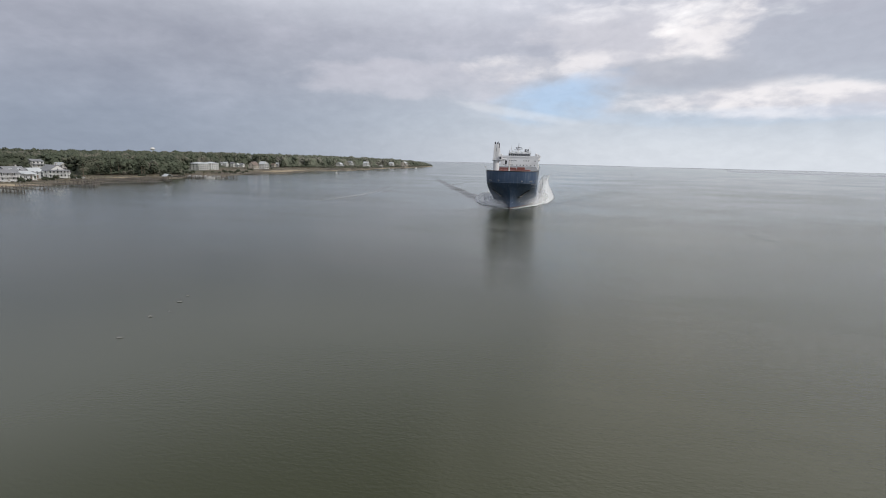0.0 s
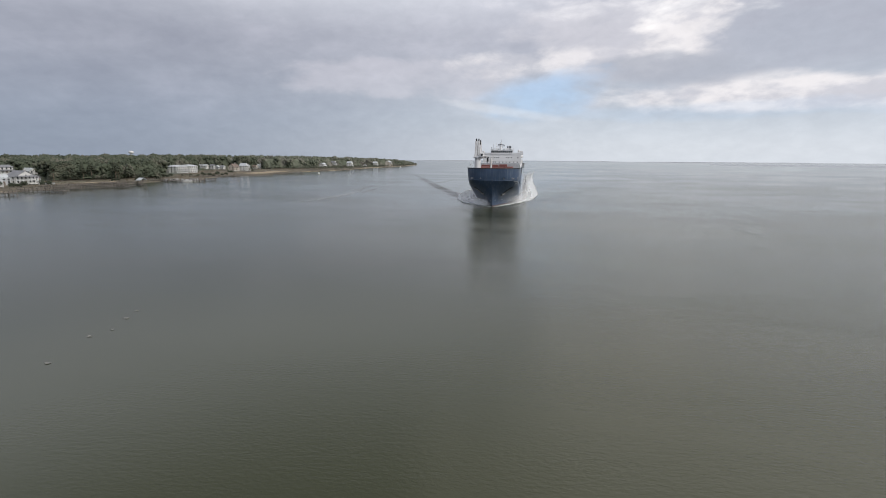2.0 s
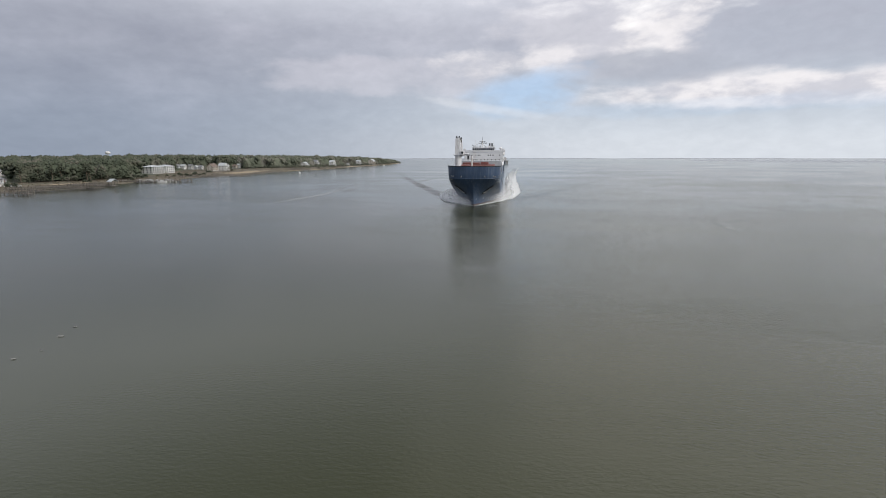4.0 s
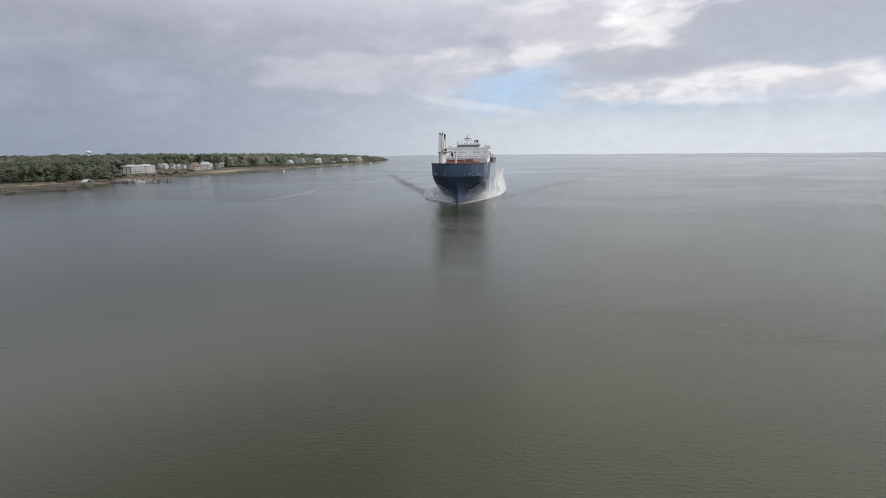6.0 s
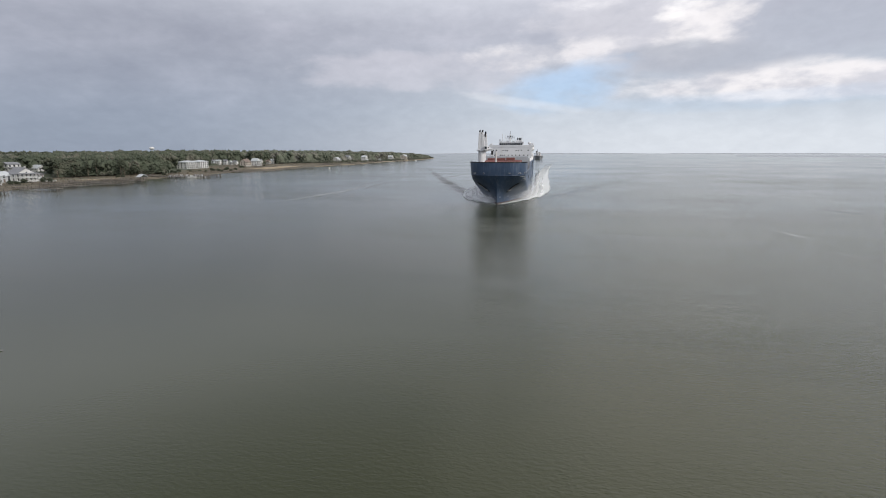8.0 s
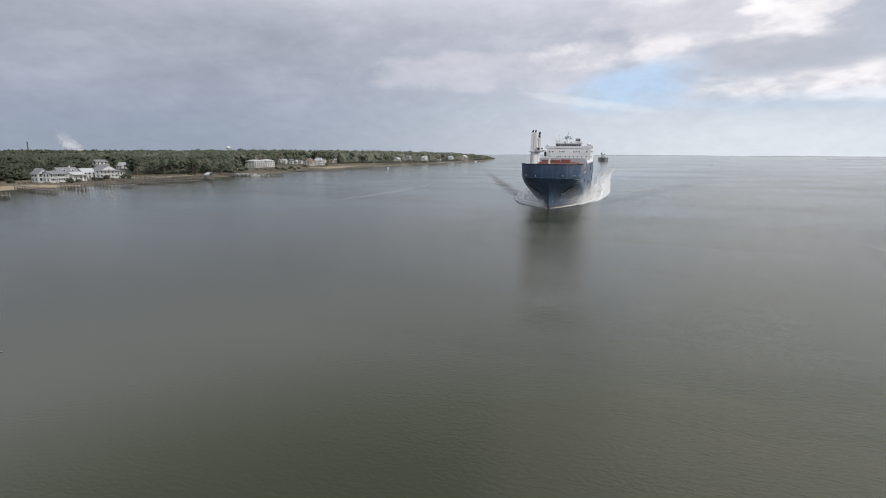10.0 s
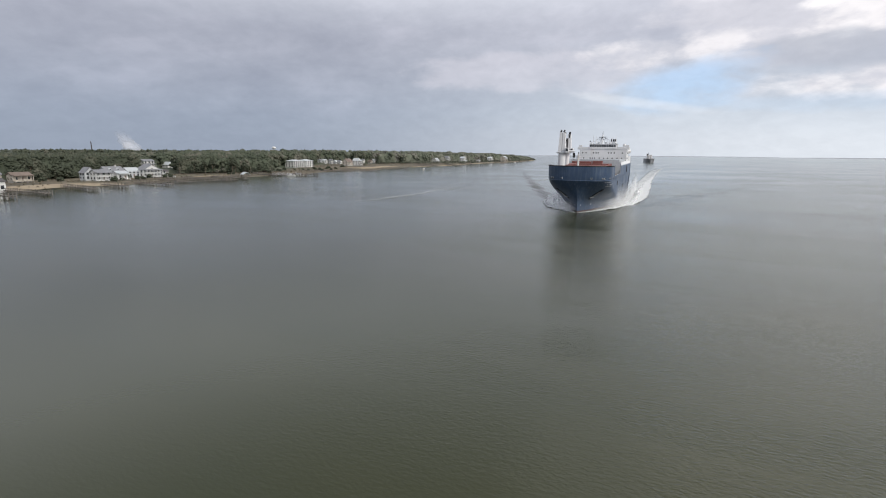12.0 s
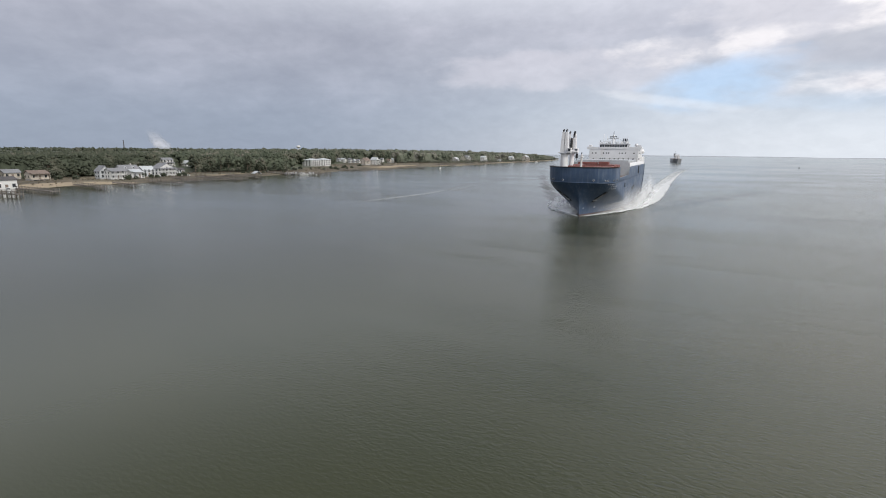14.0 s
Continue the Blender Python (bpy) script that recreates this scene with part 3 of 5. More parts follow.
# low far shores on the horizon, haze painted into their colour
for x0, x1, y0, y1, h in ((-1100, 900, 4560, 4600, 4.5), (900, 2300, 4150, 4200, 4.5), (2300, 3400, 3350, 3420, 5)):
    n_ = 60
    pts = []
    for i in range(n_):
        q = i / (n_ - 1)
        x, y = x0 + (x1 - x0) * q, y0 + (y1 - y0) * q * 0.2
        top = h * (0.8 + 0.2 * noise.noise((q * 23, h, 0))) * min(1, 8 * q + 0.2, 8 * (1 - q) + 0.2)
        pts.append([(x, y, -0.5), (x, y + 4, top), (x, y + 60, top * 0.9)])
    far = new("backdrop", grid_mesh("backdrop", pts, FAR_LAND_HAZED))
    tagged(far, "low shore far across the water, haze painted into its colour", "far shore", kind="structure")

# ---- woods ----
HOUSES = [  # x, y, width along the shore, depth
    (-266.2, -51.2, 8.7, 7.7), (-333.2, -7.5, 9.7, 6.8), (-357.4, -11.2, 8.7, 6.8), (-315.5, 21.8, 6.8, 5.8), (-309, 26, 9.7, 5.8), (-328.5, 45.5, 12.5, 7.7), (-312.7, 40.9, 7.2, 5.8), (-328.5, 59, 8.7, 7.7), (-324.8, 70.1, 13.5, 8.7),
    (-429.9, 143.2, 10.6, 7.7), (-433.6, 169.2, 7.7, 8.7), (-349, 100.4, 4.8, 4.8), (-395.5, 321.7, 34.7, 12.5),
    (-473.4, 462.9, 5.8, 5.8), (-468.2, 468.2, 7.3, 6.8), (-461.2, 475.7, 4.9, 5.8), (-455.9, 480, 4.4, 4.9), (-450.5, 484.3, 5.9, 5.9), (-376.9, 423.6, 8.7, 8.7), (-385.5, 413.1, 12.6, 8.7), (-512.3, 602.4, 7.9, 6.9),
    (-445.7, 543.9, 5.9, 5.9), (-435.7, 551.6, 5.9, 5.9), (-431.3, 557.1, 4.4, 4.9), (-377.5, 694.7, 13.9, 8.9), (-386.1, 768.5, 11, 9), (-351.5, 773.1, 13, 9), (-332, 812, 6, 6), (-339, 909, 11, 9), (-321, 957, 21, 11)]
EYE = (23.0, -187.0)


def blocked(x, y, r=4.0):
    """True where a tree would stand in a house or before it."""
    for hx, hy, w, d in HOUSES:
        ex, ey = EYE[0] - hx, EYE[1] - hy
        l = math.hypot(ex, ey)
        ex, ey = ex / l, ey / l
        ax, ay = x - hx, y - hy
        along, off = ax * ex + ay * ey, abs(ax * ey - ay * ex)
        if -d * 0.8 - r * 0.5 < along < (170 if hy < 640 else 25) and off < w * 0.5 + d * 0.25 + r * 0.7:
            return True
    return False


OCT_V = np.array([(1, 0, 0), (-1, 0, 0), (0, 1, 0), (0, -1, 0), (0, 0, 1), (0, 0, -1)], float)
OCT_F = np.array([(0, 2, 4), (2, 1, 4), (1, 3, 4), (3, 0, 4), (2, 0, 5), (1, 2, 5), (3, 1, 5), (0, 3, 5)])
rng = np.random.RandomState(11)


def crown_arrays(clumps, height, width, kind):
    """Clumps of leaves of one tree, with its foot at the origin: vertices and faces."""
    vs, fs, k = [], [], 0
    for i in range(clumps):
        q = rng.rand()
        if kind == "pine":
            z = height * (0.50 + 0.50 * q)
            reach = width * 0.42 * (1.15 - q) * (0.5 + 0.5 * rng.rand())
            size = width * (0.06 + 0.08 * rng.rand())
        else:
            z = height * (0.30 + 0.66 * q)
            reach = width * 0.46 * math.sqrt(max(0.05, 1 - ((q - 0.35) / 0.68) ** 2)) * (0.35 + 0.65 * rng.rand())
            size = width * (0.06 + 0.09 * rng.rand())
        a = rng.rand() * math.tau
        rot = np.array(Euler(rng.rand(3) * 6).to_matrix())
        v = OCT_V * (1 + 0.9 * (rng.rand(6, 1) - 0.5)) * size * np.array([1.3, 1.3, 0.85])
        vs.append(v @ rot.T * np.array([1, 1, 0.8]) + np.array([math.cos(a) * reach, math.sin(a) * reach, z]))
        fs.append(OCT_F + k)
        k += 6
    return np.concatenate(vs), np.concatenate(fs)


def trunk_arrays(height, r):
    bm = bmesh.new()
    tube((0, 0, -0.6), (0.15, 0.1, height * 0.8), r, r * 0.35, 6, bm)
    for i in range(4):
        a = i * 1.7 + rng.rand()
        z = height * (0.3 + 0.1 * i)
        tube((0.05, 0.05, z), (math.cos(a) * height * 0.2, math.sin(a) * height * 0.2, z + height * 0.2), r * 0.45, r * 0.15, 5, bm)
    return bm


def merged(name, parts, mat):
    vs, fs, k = [], [], 0
    for v, f in parts:
        vs.append(v), fs.append(f + k)
        k += len(v)
    vs, fs = np.concatenate(vs), np.concatenate(fs)
    me = bpy.data.meshes.new(name)
    me.vertices.add(len(vs)), me.loops.add(fs.size), me.polygons.add(len(fs))
    me.vertices.foreach_set("co", vs.reshape(-1))
    me.loops.foreach_set("vertex_index", fs.reshape(-1))
    me.polygons.foreach_set("loop_start", np.arange(0, fs.size, 3))
    me.polygons.foreach_set("use_smooth", np.ones(len(fs), bool))
    me.materials.append(mat)
    me.update()
    me.validate()
    return me


CROWNS = [crown_arrays(64, 1.0, 1.0 + 0.25 * (i % 3), "oak" if i % 3 else "pine") for i in range(9)]
THIN = [crown_arrays(16, 1.0, 1.5, "oak") for i in range(6)]
TUFT = [crown_arrays(6, 1.0, 2.2, "oak") for i in range(4)]


def scatter(count, y0, y1, d0, d1, h0, h1, bank, power=1.0, clear=True):
    out = []
    for i in range(count):
        y = y0 + (y1 - y0) * rng.rand()
        d = d0 + (d1 - d0) * rng.rand() ** power
        x = shore_x(y) - d
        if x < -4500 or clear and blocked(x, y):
            continue
        h = h0 + (h1 - h0) * rng.rand()
        a = rng.rand() * math.tau
        v, f = bank[rng.randint(len(bank))]
        w = h * (0.62 + 0.3 * rng.rand())
        ca, sa = math.cos(a), math.sin(a)
        u = np.stack([(v[:, 0] * ca - v[:, 1] * sa) * w + x, (v[:, 0] * sa + v[:, 1] * ca) * w + y, v[:, 2] * h + land_z(x, y) - 0.2], -1)
        out.append((u, f))
    return out


def front_depth(y):
    """How far behind the waterline the wood begins."""
    return bend(y, [(-294.4, 77.8), (-37.8, 83.8), (32.4, 87.8), (85.6, 83.8), (130.3, 77.8), (153.1, 63.8), (180.6, 67.8), (193.9, 49.8), (237.6, 51.8), (264.2, 79.8), (304.1, 105.8), (391.2, 138.4), (453.3, 148.3), (516.4, 142.2),
                    (582.5, 122.1), (615.9, 91), (677.9, 84.7), (777.6, 69.4), (900, 52), (1000, 40), (1200, 18), (1330, 8)])


TOPS = [(-300, 16.0), (0, 16.5), (150, 17.0), (300, 20), (500, 22.5), (900, 21.5), (1120, 17), (1250, 12), (1330, 6)]
woods, hazed, hazed_far = [], [], []
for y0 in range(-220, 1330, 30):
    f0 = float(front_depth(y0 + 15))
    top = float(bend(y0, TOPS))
    # stands farther off take the foliage colours with haze mixed in
    into = woods if y0 < 140 else hazed if y0 < 560 else hazed_far
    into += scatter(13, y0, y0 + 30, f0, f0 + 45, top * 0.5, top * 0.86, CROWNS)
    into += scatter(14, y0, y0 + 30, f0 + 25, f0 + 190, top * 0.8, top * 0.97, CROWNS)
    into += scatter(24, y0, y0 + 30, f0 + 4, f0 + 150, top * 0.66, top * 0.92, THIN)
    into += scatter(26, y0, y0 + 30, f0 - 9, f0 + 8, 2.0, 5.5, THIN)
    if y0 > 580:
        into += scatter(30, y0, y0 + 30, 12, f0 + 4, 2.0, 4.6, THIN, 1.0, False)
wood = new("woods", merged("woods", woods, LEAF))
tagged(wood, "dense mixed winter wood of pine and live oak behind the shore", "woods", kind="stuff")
hazed_wood = new("dry_woods", merged("dry_woods", hazed, LEAF_HAZED))
tagged(hazed_wood, "winter wood of bare and evergreen trees, paled by painted haze", "woods", kind="stuff")
hazed_far_wood = new("dune_scrub", merged("dune_scrub", hazed_far, LEAF_HAZED_FAR))
tagged(hazed_far_wood, "coastal scrub and low oaks behind the beach, paled by painted haze", "woods", kind="stuff")
# the closed canopy behind the front trees
def canopy_z(x, y, d, top):
    """The height of the closed canopy, d metres behind the wood's edge."""
    lump = 0.06 * noise.noise((x * 0.05, y * 0.05, 2)) + 0.11 * noise.noise((x * 0.13, y * 0.13, 5)) + 0.07 * noise.noise((x * 0.35, y * 0.35, 8))
    return top * (min(0.74, 0.04 + 0.075 * (d + 3)) + lump)


for c0, c1, mat, label in ((-340, 140, LEAF, "closed grey-green canopy of the shore wood"), (140, 560, LEAF_HAZED, "closed canopy of the winter wood, paled by painted haze"), (560, 1320, LEAF_HAZED_FAR, "closed canopy of the coastal scrub, paled by painted haze")):
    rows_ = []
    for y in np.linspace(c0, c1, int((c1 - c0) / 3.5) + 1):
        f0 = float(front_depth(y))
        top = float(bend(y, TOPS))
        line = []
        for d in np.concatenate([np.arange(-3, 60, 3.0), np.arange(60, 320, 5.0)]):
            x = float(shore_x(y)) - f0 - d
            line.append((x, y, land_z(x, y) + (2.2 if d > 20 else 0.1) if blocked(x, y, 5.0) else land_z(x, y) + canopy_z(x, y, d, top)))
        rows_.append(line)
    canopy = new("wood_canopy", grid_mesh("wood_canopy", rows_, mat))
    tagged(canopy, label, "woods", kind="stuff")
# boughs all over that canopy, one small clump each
for name, mat, label, y0, y1, count in (("boughs", LEAF, "leafy and bare boughs of the shore wood", -220, 140, 17500), ("boughs", LEAF_HAZED, "leafy and bare boughs of the winter wood, paled by painted haze", 140, 560, 17000), ("scrub_boughs", LEAF_HAZED_FAR, "boughs of the coastal scrub, paled by painted haze", 560, 1310, 15000)):
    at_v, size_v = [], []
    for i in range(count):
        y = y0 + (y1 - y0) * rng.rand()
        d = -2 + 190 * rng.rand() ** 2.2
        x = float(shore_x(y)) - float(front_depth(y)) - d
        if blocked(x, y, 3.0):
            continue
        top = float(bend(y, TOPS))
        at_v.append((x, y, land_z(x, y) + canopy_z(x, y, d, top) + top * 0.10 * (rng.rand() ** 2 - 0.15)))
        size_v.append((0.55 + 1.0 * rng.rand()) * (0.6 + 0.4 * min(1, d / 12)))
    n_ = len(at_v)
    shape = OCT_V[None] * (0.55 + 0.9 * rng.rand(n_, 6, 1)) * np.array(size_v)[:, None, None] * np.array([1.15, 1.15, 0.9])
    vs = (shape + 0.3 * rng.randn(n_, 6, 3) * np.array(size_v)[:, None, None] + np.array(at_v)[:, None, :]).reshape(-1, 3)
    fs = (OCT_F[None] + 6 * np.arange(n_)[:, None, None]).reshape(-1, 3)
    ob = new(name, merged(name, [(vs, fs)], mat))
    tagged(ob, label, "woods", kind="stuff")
back = []
for y0 in range(-1500, 1200, 100):
    top = float(bend(y0, TOPS))
    back += scatter(60, y0, y0 + 100, 200, 1100, top * 0.72, top * 0.92, THIN, 1.4)
back += scatter(600, -1400, 900, 1000, 2500, 14, 17.0, THIN, 1.3)
back += scatter(800, 900, 4500, 1000, 4200, 17, 21, THIN, 1.3)
back += scatter(420, 1330, 4500, 60, 900, 12, 17, THIN)
far_wood = new("far_woods", merged("far_woods", back, LEAF))
tagged(far_wood, "far woods reaching to the horizon", "woods", kind="stuff")
# the floor of leaves between the far trees
rows_ = []
for y in np.linspace(-1500, 4500, 300):
    rows_.append([(max(shore_x(y) - d, -4600), y, (float(bend(d, [(230, 9), (380, 13.5), (1200, 15), (3700, 16), (4200, 9)])) if y < 4300 else 1) + 1.2 * noise.noise((d * 0.013, y * 0.013, 1)) + 0.9 * noise.noise((d * 0.06, y * 0.05, 4)) if d > 215 else 1.5)
                  for d in [210, 240, 270] + list(range(300, 1000, 25)) + list(range(1000, 2000, 80)) + list(range(2000, 4300, 200))])
floor_ = new("wood_understorey", grid_mesh("wood_understorey", rows_, LEAF, True))
tagged(floor_, "closed canopy of the far woods", "woods", kind="stuff")


# tufts of marsh grass between the waterline and the wood
tufts = []
for y0 in range(-120, 600, 20):
    tufts += scatter(34, y0, y0 + 20, 1.0, float(front_depth(y0 + 10)) - 6, 0.4, 1.3, TUFT, 0.8, False)
reeds = new("marsh_grass", merged("marsh_grass", tufts, REED))
tagged(reeds, "brown winter marsh grass and brush along the shore", "grass", kind="stuff")


def tree_template(h, w, clumps, kind):
    t = thing("tree", pose(0, 0, -50), "bushy green-brown shore tree with a forked trunk", "tree", "trees along the shore")
    part("trunk", trunk_arrays(h, 0.05 * h * 0.5), BARK, t)
    v, f = crown_arrays(clumps, h, w, kind)
    c = new("crown", merged("crown", [(v, f)], LEAF))
    c.parent = t
    return t


TREES = [tree_template(9, 7, 70, "oak"), tree_template(12, 6, 70, "pine"), tree_template(6.5, 6, 60, "oak"), tree_template(4.5, 3.5, 40, "oak")]
spots = []
for i in range(400):
    y = -110 + 560 * rng.rand()
    x = shore_x(y) - float(front_depth(y)) + 4 + 16 * rng.rand()
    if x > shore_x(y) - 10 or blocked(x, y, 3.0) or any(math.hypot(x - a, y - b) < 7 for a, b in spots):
        continue
    spots.append((x, y))
for i, (x, y) in enumerate(spots[:46]):
    k = 0.8 + 0.4 * rng.rand()
    t = copy_thing(TREES[i % 4], pose(x, y, land_z(x, y) - 0.1, 0, 0, rng.rand() * 360))
    t.scale = (k, k, k)
x0, y0 = spots[46] if len(spots) > 46 else (-330, -90)
for i, t in enumerate(TREES):
    px_, py_ = x0 - 9 * i, y0 + 4 * i
    t.matrix_world = pose(px_, py_, land_z(px_, py_) - 0.1)


def shrub_template(h, w):
    t = thing("shrub", pose(0, 0, -50), "dark evergreen shrub by the houses", "shrub", "shrubs round the houses")
    part("stem", tube((0, 0, -0.4), (0.05, 0, h * 0.5), 0.12, 0.06, 6), BARK, t)
    c = new("crown", merged("crown", [crown_arrays(46, h, w, "oak")], LEAF))
    c.parent = t
    return t


SHRUB = shrub_template(2.6, 3.2)
placed = [(-306.2, 32.5), (-307.2, 49.2), (-321.1, 52.5), (-306.2, 52.9), (-315.5, 64.1), (-311.8, 73.4), (-303.4, 36.2), (-308.1, 28.3), (-310.9, 42.7), (-320.2, 48.3), (-318.3, 60.4), (-297.9, 26.9), (-323, 75.3), (-312.7, 79), (-336.9, 258.5), (-321.1, 248.2), (-337.8, 278.9), (-332.3, 281.7), (-308.1, 255.7), (-336, 303.1), (-325.8, 265.9), (-315.5, 260.3),
          (-340.6, 199.9), (-333.2, 203.6), (-336.9, 219.4), (-348.1, 178.5), (-325.8, 210.1), (-343.4, 236.2), (-338.8, 247.3), (-319.2, 7.4), (-323.9, -0.1), (-335.1, 92.9), (-355.5, 96.7), (-361.1, 107.8), (-328.5, 290.1), (-321.1, 296.6), (-312.7, 277.1),
          (-394.3, 429.9), (-399.3, 421.5), (-371.1, 435.2), (-415.7, 463.9), (-351.8, 354.3), (-359.4, 361), (-344.4, 314.3), (-314.6, 135.7), (-319.2, 145), (-309, 152.5), (-315.5, 163.6), (-308.1, 176.6)]
for i, (x, y) in enumerate(placed):
    k = 0.75 + 0.6 * rng.rand()
    t = copy_thing(SHRUB, pose(x, y, land_z(x, y) - 0.4, 0, 0, rng.rand() * 360)) if i else SHRUB
    if not i:
        t.matrix_world = pose(x, y, land_z(x, y) - 0.4)
    t.scale = (k * 1.15, k * 1.15, k)

# ---- houses ----
def window(parent, x, y, z, w, h, face, frame_mat):
    """A framed window on a wall; face: the axis and side that it looks to."""
    d = 0.08
    if face in ("-y", "+y"):
        s = -1 if face == "-y" else 1
        f = part("window", box(x - w / 2 - 0.12, x + w / 2 + 0.12, y - d, y + d, z - 0.12, z + h + 0.12), frame_mat, parent)
        part("pane", box(x - w / 2, x + w / 2, y + s * d - 0.02, y + s * d + 0.03 * s, z, z + h), GLASS, f)
    else:
        s = -1 if face == "-x" else 1
        f = part("window", box(x - d, x + d, y - w / 2 - 0.12, y + w / 2 + 0.12, z - 0.12, z + h + 0.12), frame_mat, parent)
        part("pane", box(x + s * d - 0.02, x + s * d + 0.03 * s, y - w / 2, y + w / 2, z, z + h), GLASS, f)


def house(x, y, w, d, walls, roof, wall_h=5.6, roof_h=2.6, base=1.6, ridge="y", porch=True, turn=90, chimney=False, label="", dormer=False, storeys=2):
    """A timber house on a raised base; its front looks to local -y. ridge: the axis along which the roof's ridge runs."""
    z0 = land_z(x, y)
    h = thing("house", pose(x, y, z0, 0, 0, turn), label, "house", "houses along the shore")
    part("foundation", box(-w / 2 + 0.2, w / 2 - 0.2, -d / 2 + 0.2, d / 2 - 0.2, -0.8, base), CONCRETE, h)
    b, e = base, base + wall_h
    if ridge == "y":
        part("wall", prism([(-w / 2, b), (w / 2, b), (w / 2, e), (0, e + roof_h - 0.15), (-w / 2, e)], -d / 2, d / 2), walls, h)
        bm = bmesh.new()
        for s in (-1, 1):
            k = roof_h / (w / 2)
            prism([(s * (w / 2 + 0.5), e - 0.5 * k), (0, e + roof_h), (0, e + roof_h + 0.25), (s * (w / 2 + 0.55), e - 0.5 * k + 0.22)], -d / 2 - 0.5, d / 2 + 0.5, bm)
        part("roof", bm, roof, h)
    else:
        bm = prism_x([(-d / 2, b), (d / 2, b), (d / 2, e), (0, e + roof_h - 0.15), (-d / 2, e)], -w / 2, w / 2)
        part("wall", bm, walls, h)
        bm = bmesh.new()
        for s in (-1, 1):
            k = roof_h / (d / 2)
            prism_x([(s * (d / 2 + 0.5), e - 0.5 * k), (0, e + roof_h), (0, e + roof_h + 0.25), (s * (d / 2 + 0.55), e - 0.5 * k + 0.22)], -w / 2 - 0.5, w / 2 + 0.5, bm)
        part("roof", bm, roof, h)
    per = wall_h / storeys
    n = max(2, int(w / 2.7))
    for s in range(storeys):
        for i in range(n):
            wx = -w / 2 + w * (i + 0.5) / n
            if s == 0 and i == n // 2:
                dr = part("door", box(wx - 0.6, wx + 0.6, -d / 2 - 0.09, -d / 2 + 0.05, b + 0.05, b + 2.15, 0.02), ROOF_BROWN, h)
                part("door_handle", box(wx + 0.4, wx + 0.48, -d / 2 - 0.15, -d / 2 - 0.08, b + 1.0, b + 1.12), STEEL, dr)
                continue
            window(h, wx, -d / 2, b + s * per + 0.75, 1.35, 1.75, "-y", walls)
        m = max(2, int(d / 3.2))
        for i in range(m):
            wy = -d / 2 + d * (i + 0.5) / m
            for sx, face in ((-w / 2, "-x"), (w / 2, "+x")):
                window(h, sx, wy, b + s * per + 0.8, 1.0, 1.4, face, walls)
    if ridge == "y" and roof_h > 2:
        window(h, 0, -d / 2, e + 0.2, 0.9, 1.0, "-y", walls)
    if porch:
        p = 2.4
        levels = 2 if porch == 2 else 1
        for lv in range(levels):
            zf = b + lv * per
            part("porch_deck", box(-w / 2, w / 2, -d / 2 - p, -d / 2, zf - 0.25, zf), walls, h)
            k = max(3, int(w / 2.6)) + 1
            for i in range(k):
                ax = -w / 2 + 0.15 + (w - 0.3) * i / (k - 1)
                part("porch_post", box(ax - 0.11, ax + 0.11, -d / 2 - p + 0.05, -d / 2 - p + 0.27, -0.8 if lv == 0 else zf, zf + per - 0.15), walls, h)
            bm = box(-w / 2 + 0.1, w / 2 - 0.1, -d / 2 - p + 0.1, -d / 2 - p + 0.18, zf + 0.88, zf + 0.98)
            for i in range(int(w / 0.5)):
                ax = -w / 2 + 0.25 + 0.5 * i
                box(ax - 0.03, ax + 0.03, -d / 2 - p + 0.11, -d / 2 - p + 0.17, zf, zf + 0.9, 0, bm)
            part("porch_rail", bm, walls, h)
        zt = b + levels * per
        bm = prism_x([(-d / 2 - p - 0.3, zt - 0.25), (-d / 2 - p - 0.3, zt - 0.05), (-d / 2, zt + 0.6), (-d / 2, zt + 0.4)], -w / 2 - 0.25, w / 2 + 0.25)
        part("porch_roof", bm, roof, h)
        bm = bmesh.new()
        for i in range(6):
            box(-0.8, 0.8, -d / 2 - p - 0.3 * (6 - i), -d / 2 - p - 0.3 * (5 - i), -0.6, b * (i + 0.5) / 6, 0, bm)
        part("steps", bm, TIMBER, h)
    if chimney:
        c = part("chimney", box(w * 0.22 - 0.4, w * 0.22 + 0.4, -0.4, 0.4, e, e + roof_h + 1.2, 0.03), CONCRETE, h)
        part("chimney_cap", box(w * 0.22 - 0.5, w * 0.22 + 0.5, -0.5, 0.5, e + roof_h + 1.2, e + roof_h + 1.35), ROOF_DARK, c)
    if dormer:
        for sx in (-w * 0.22, w * 0.22):
            dm = part("dormer", prism([(sx - 0.9, e + 0.2), (sx + 0.9, e + 0.2), (sx + 0.9, e + 1.4), (sx, e + 2.0), (sx - 0.9, e + 1.4)], -d / 2 + 0.6, 0), walls, h)
            part("pane", box(sx - 0.5, sx + 0.5, -d / 2 + 0.55, -d / 2 + 0.62, e + 0.5, e + 1.4), GLASS, dm)
    return h


def hx_(i):
    return HOUSES[i][:4]


house(*hx_(0), SIDING, ROOF_DARK, 4.4, 1.3, 0.9, "x", 0, storeys=1, label="low white waterfront house under a dark roof")
house(*hx_(1), SIDING_TAN, ROOF_BROWN, 3.4, 1.7, 0.9, "x", 1, storeys=1, label="tan bungalow with a white-posted porch and brown roof")
house(*hx_(2), SIDING_TAN, ROOF_GREY, 3.2, 1.9, 0.9, "x", 0, storeys=1, label="low tan house half hidden by trees")
house(*hx_(3), SIDING_GREY, ROOF_GREY, 4.9, 3.3, 0.6, "y", 0, label="narrow pale grey house with a steep gable")
house(*hx_(4), SIDING, ROOF_GREY, 5.0, 1.7, 0.6, "x", 2, label="white house with stacked porches on posts")
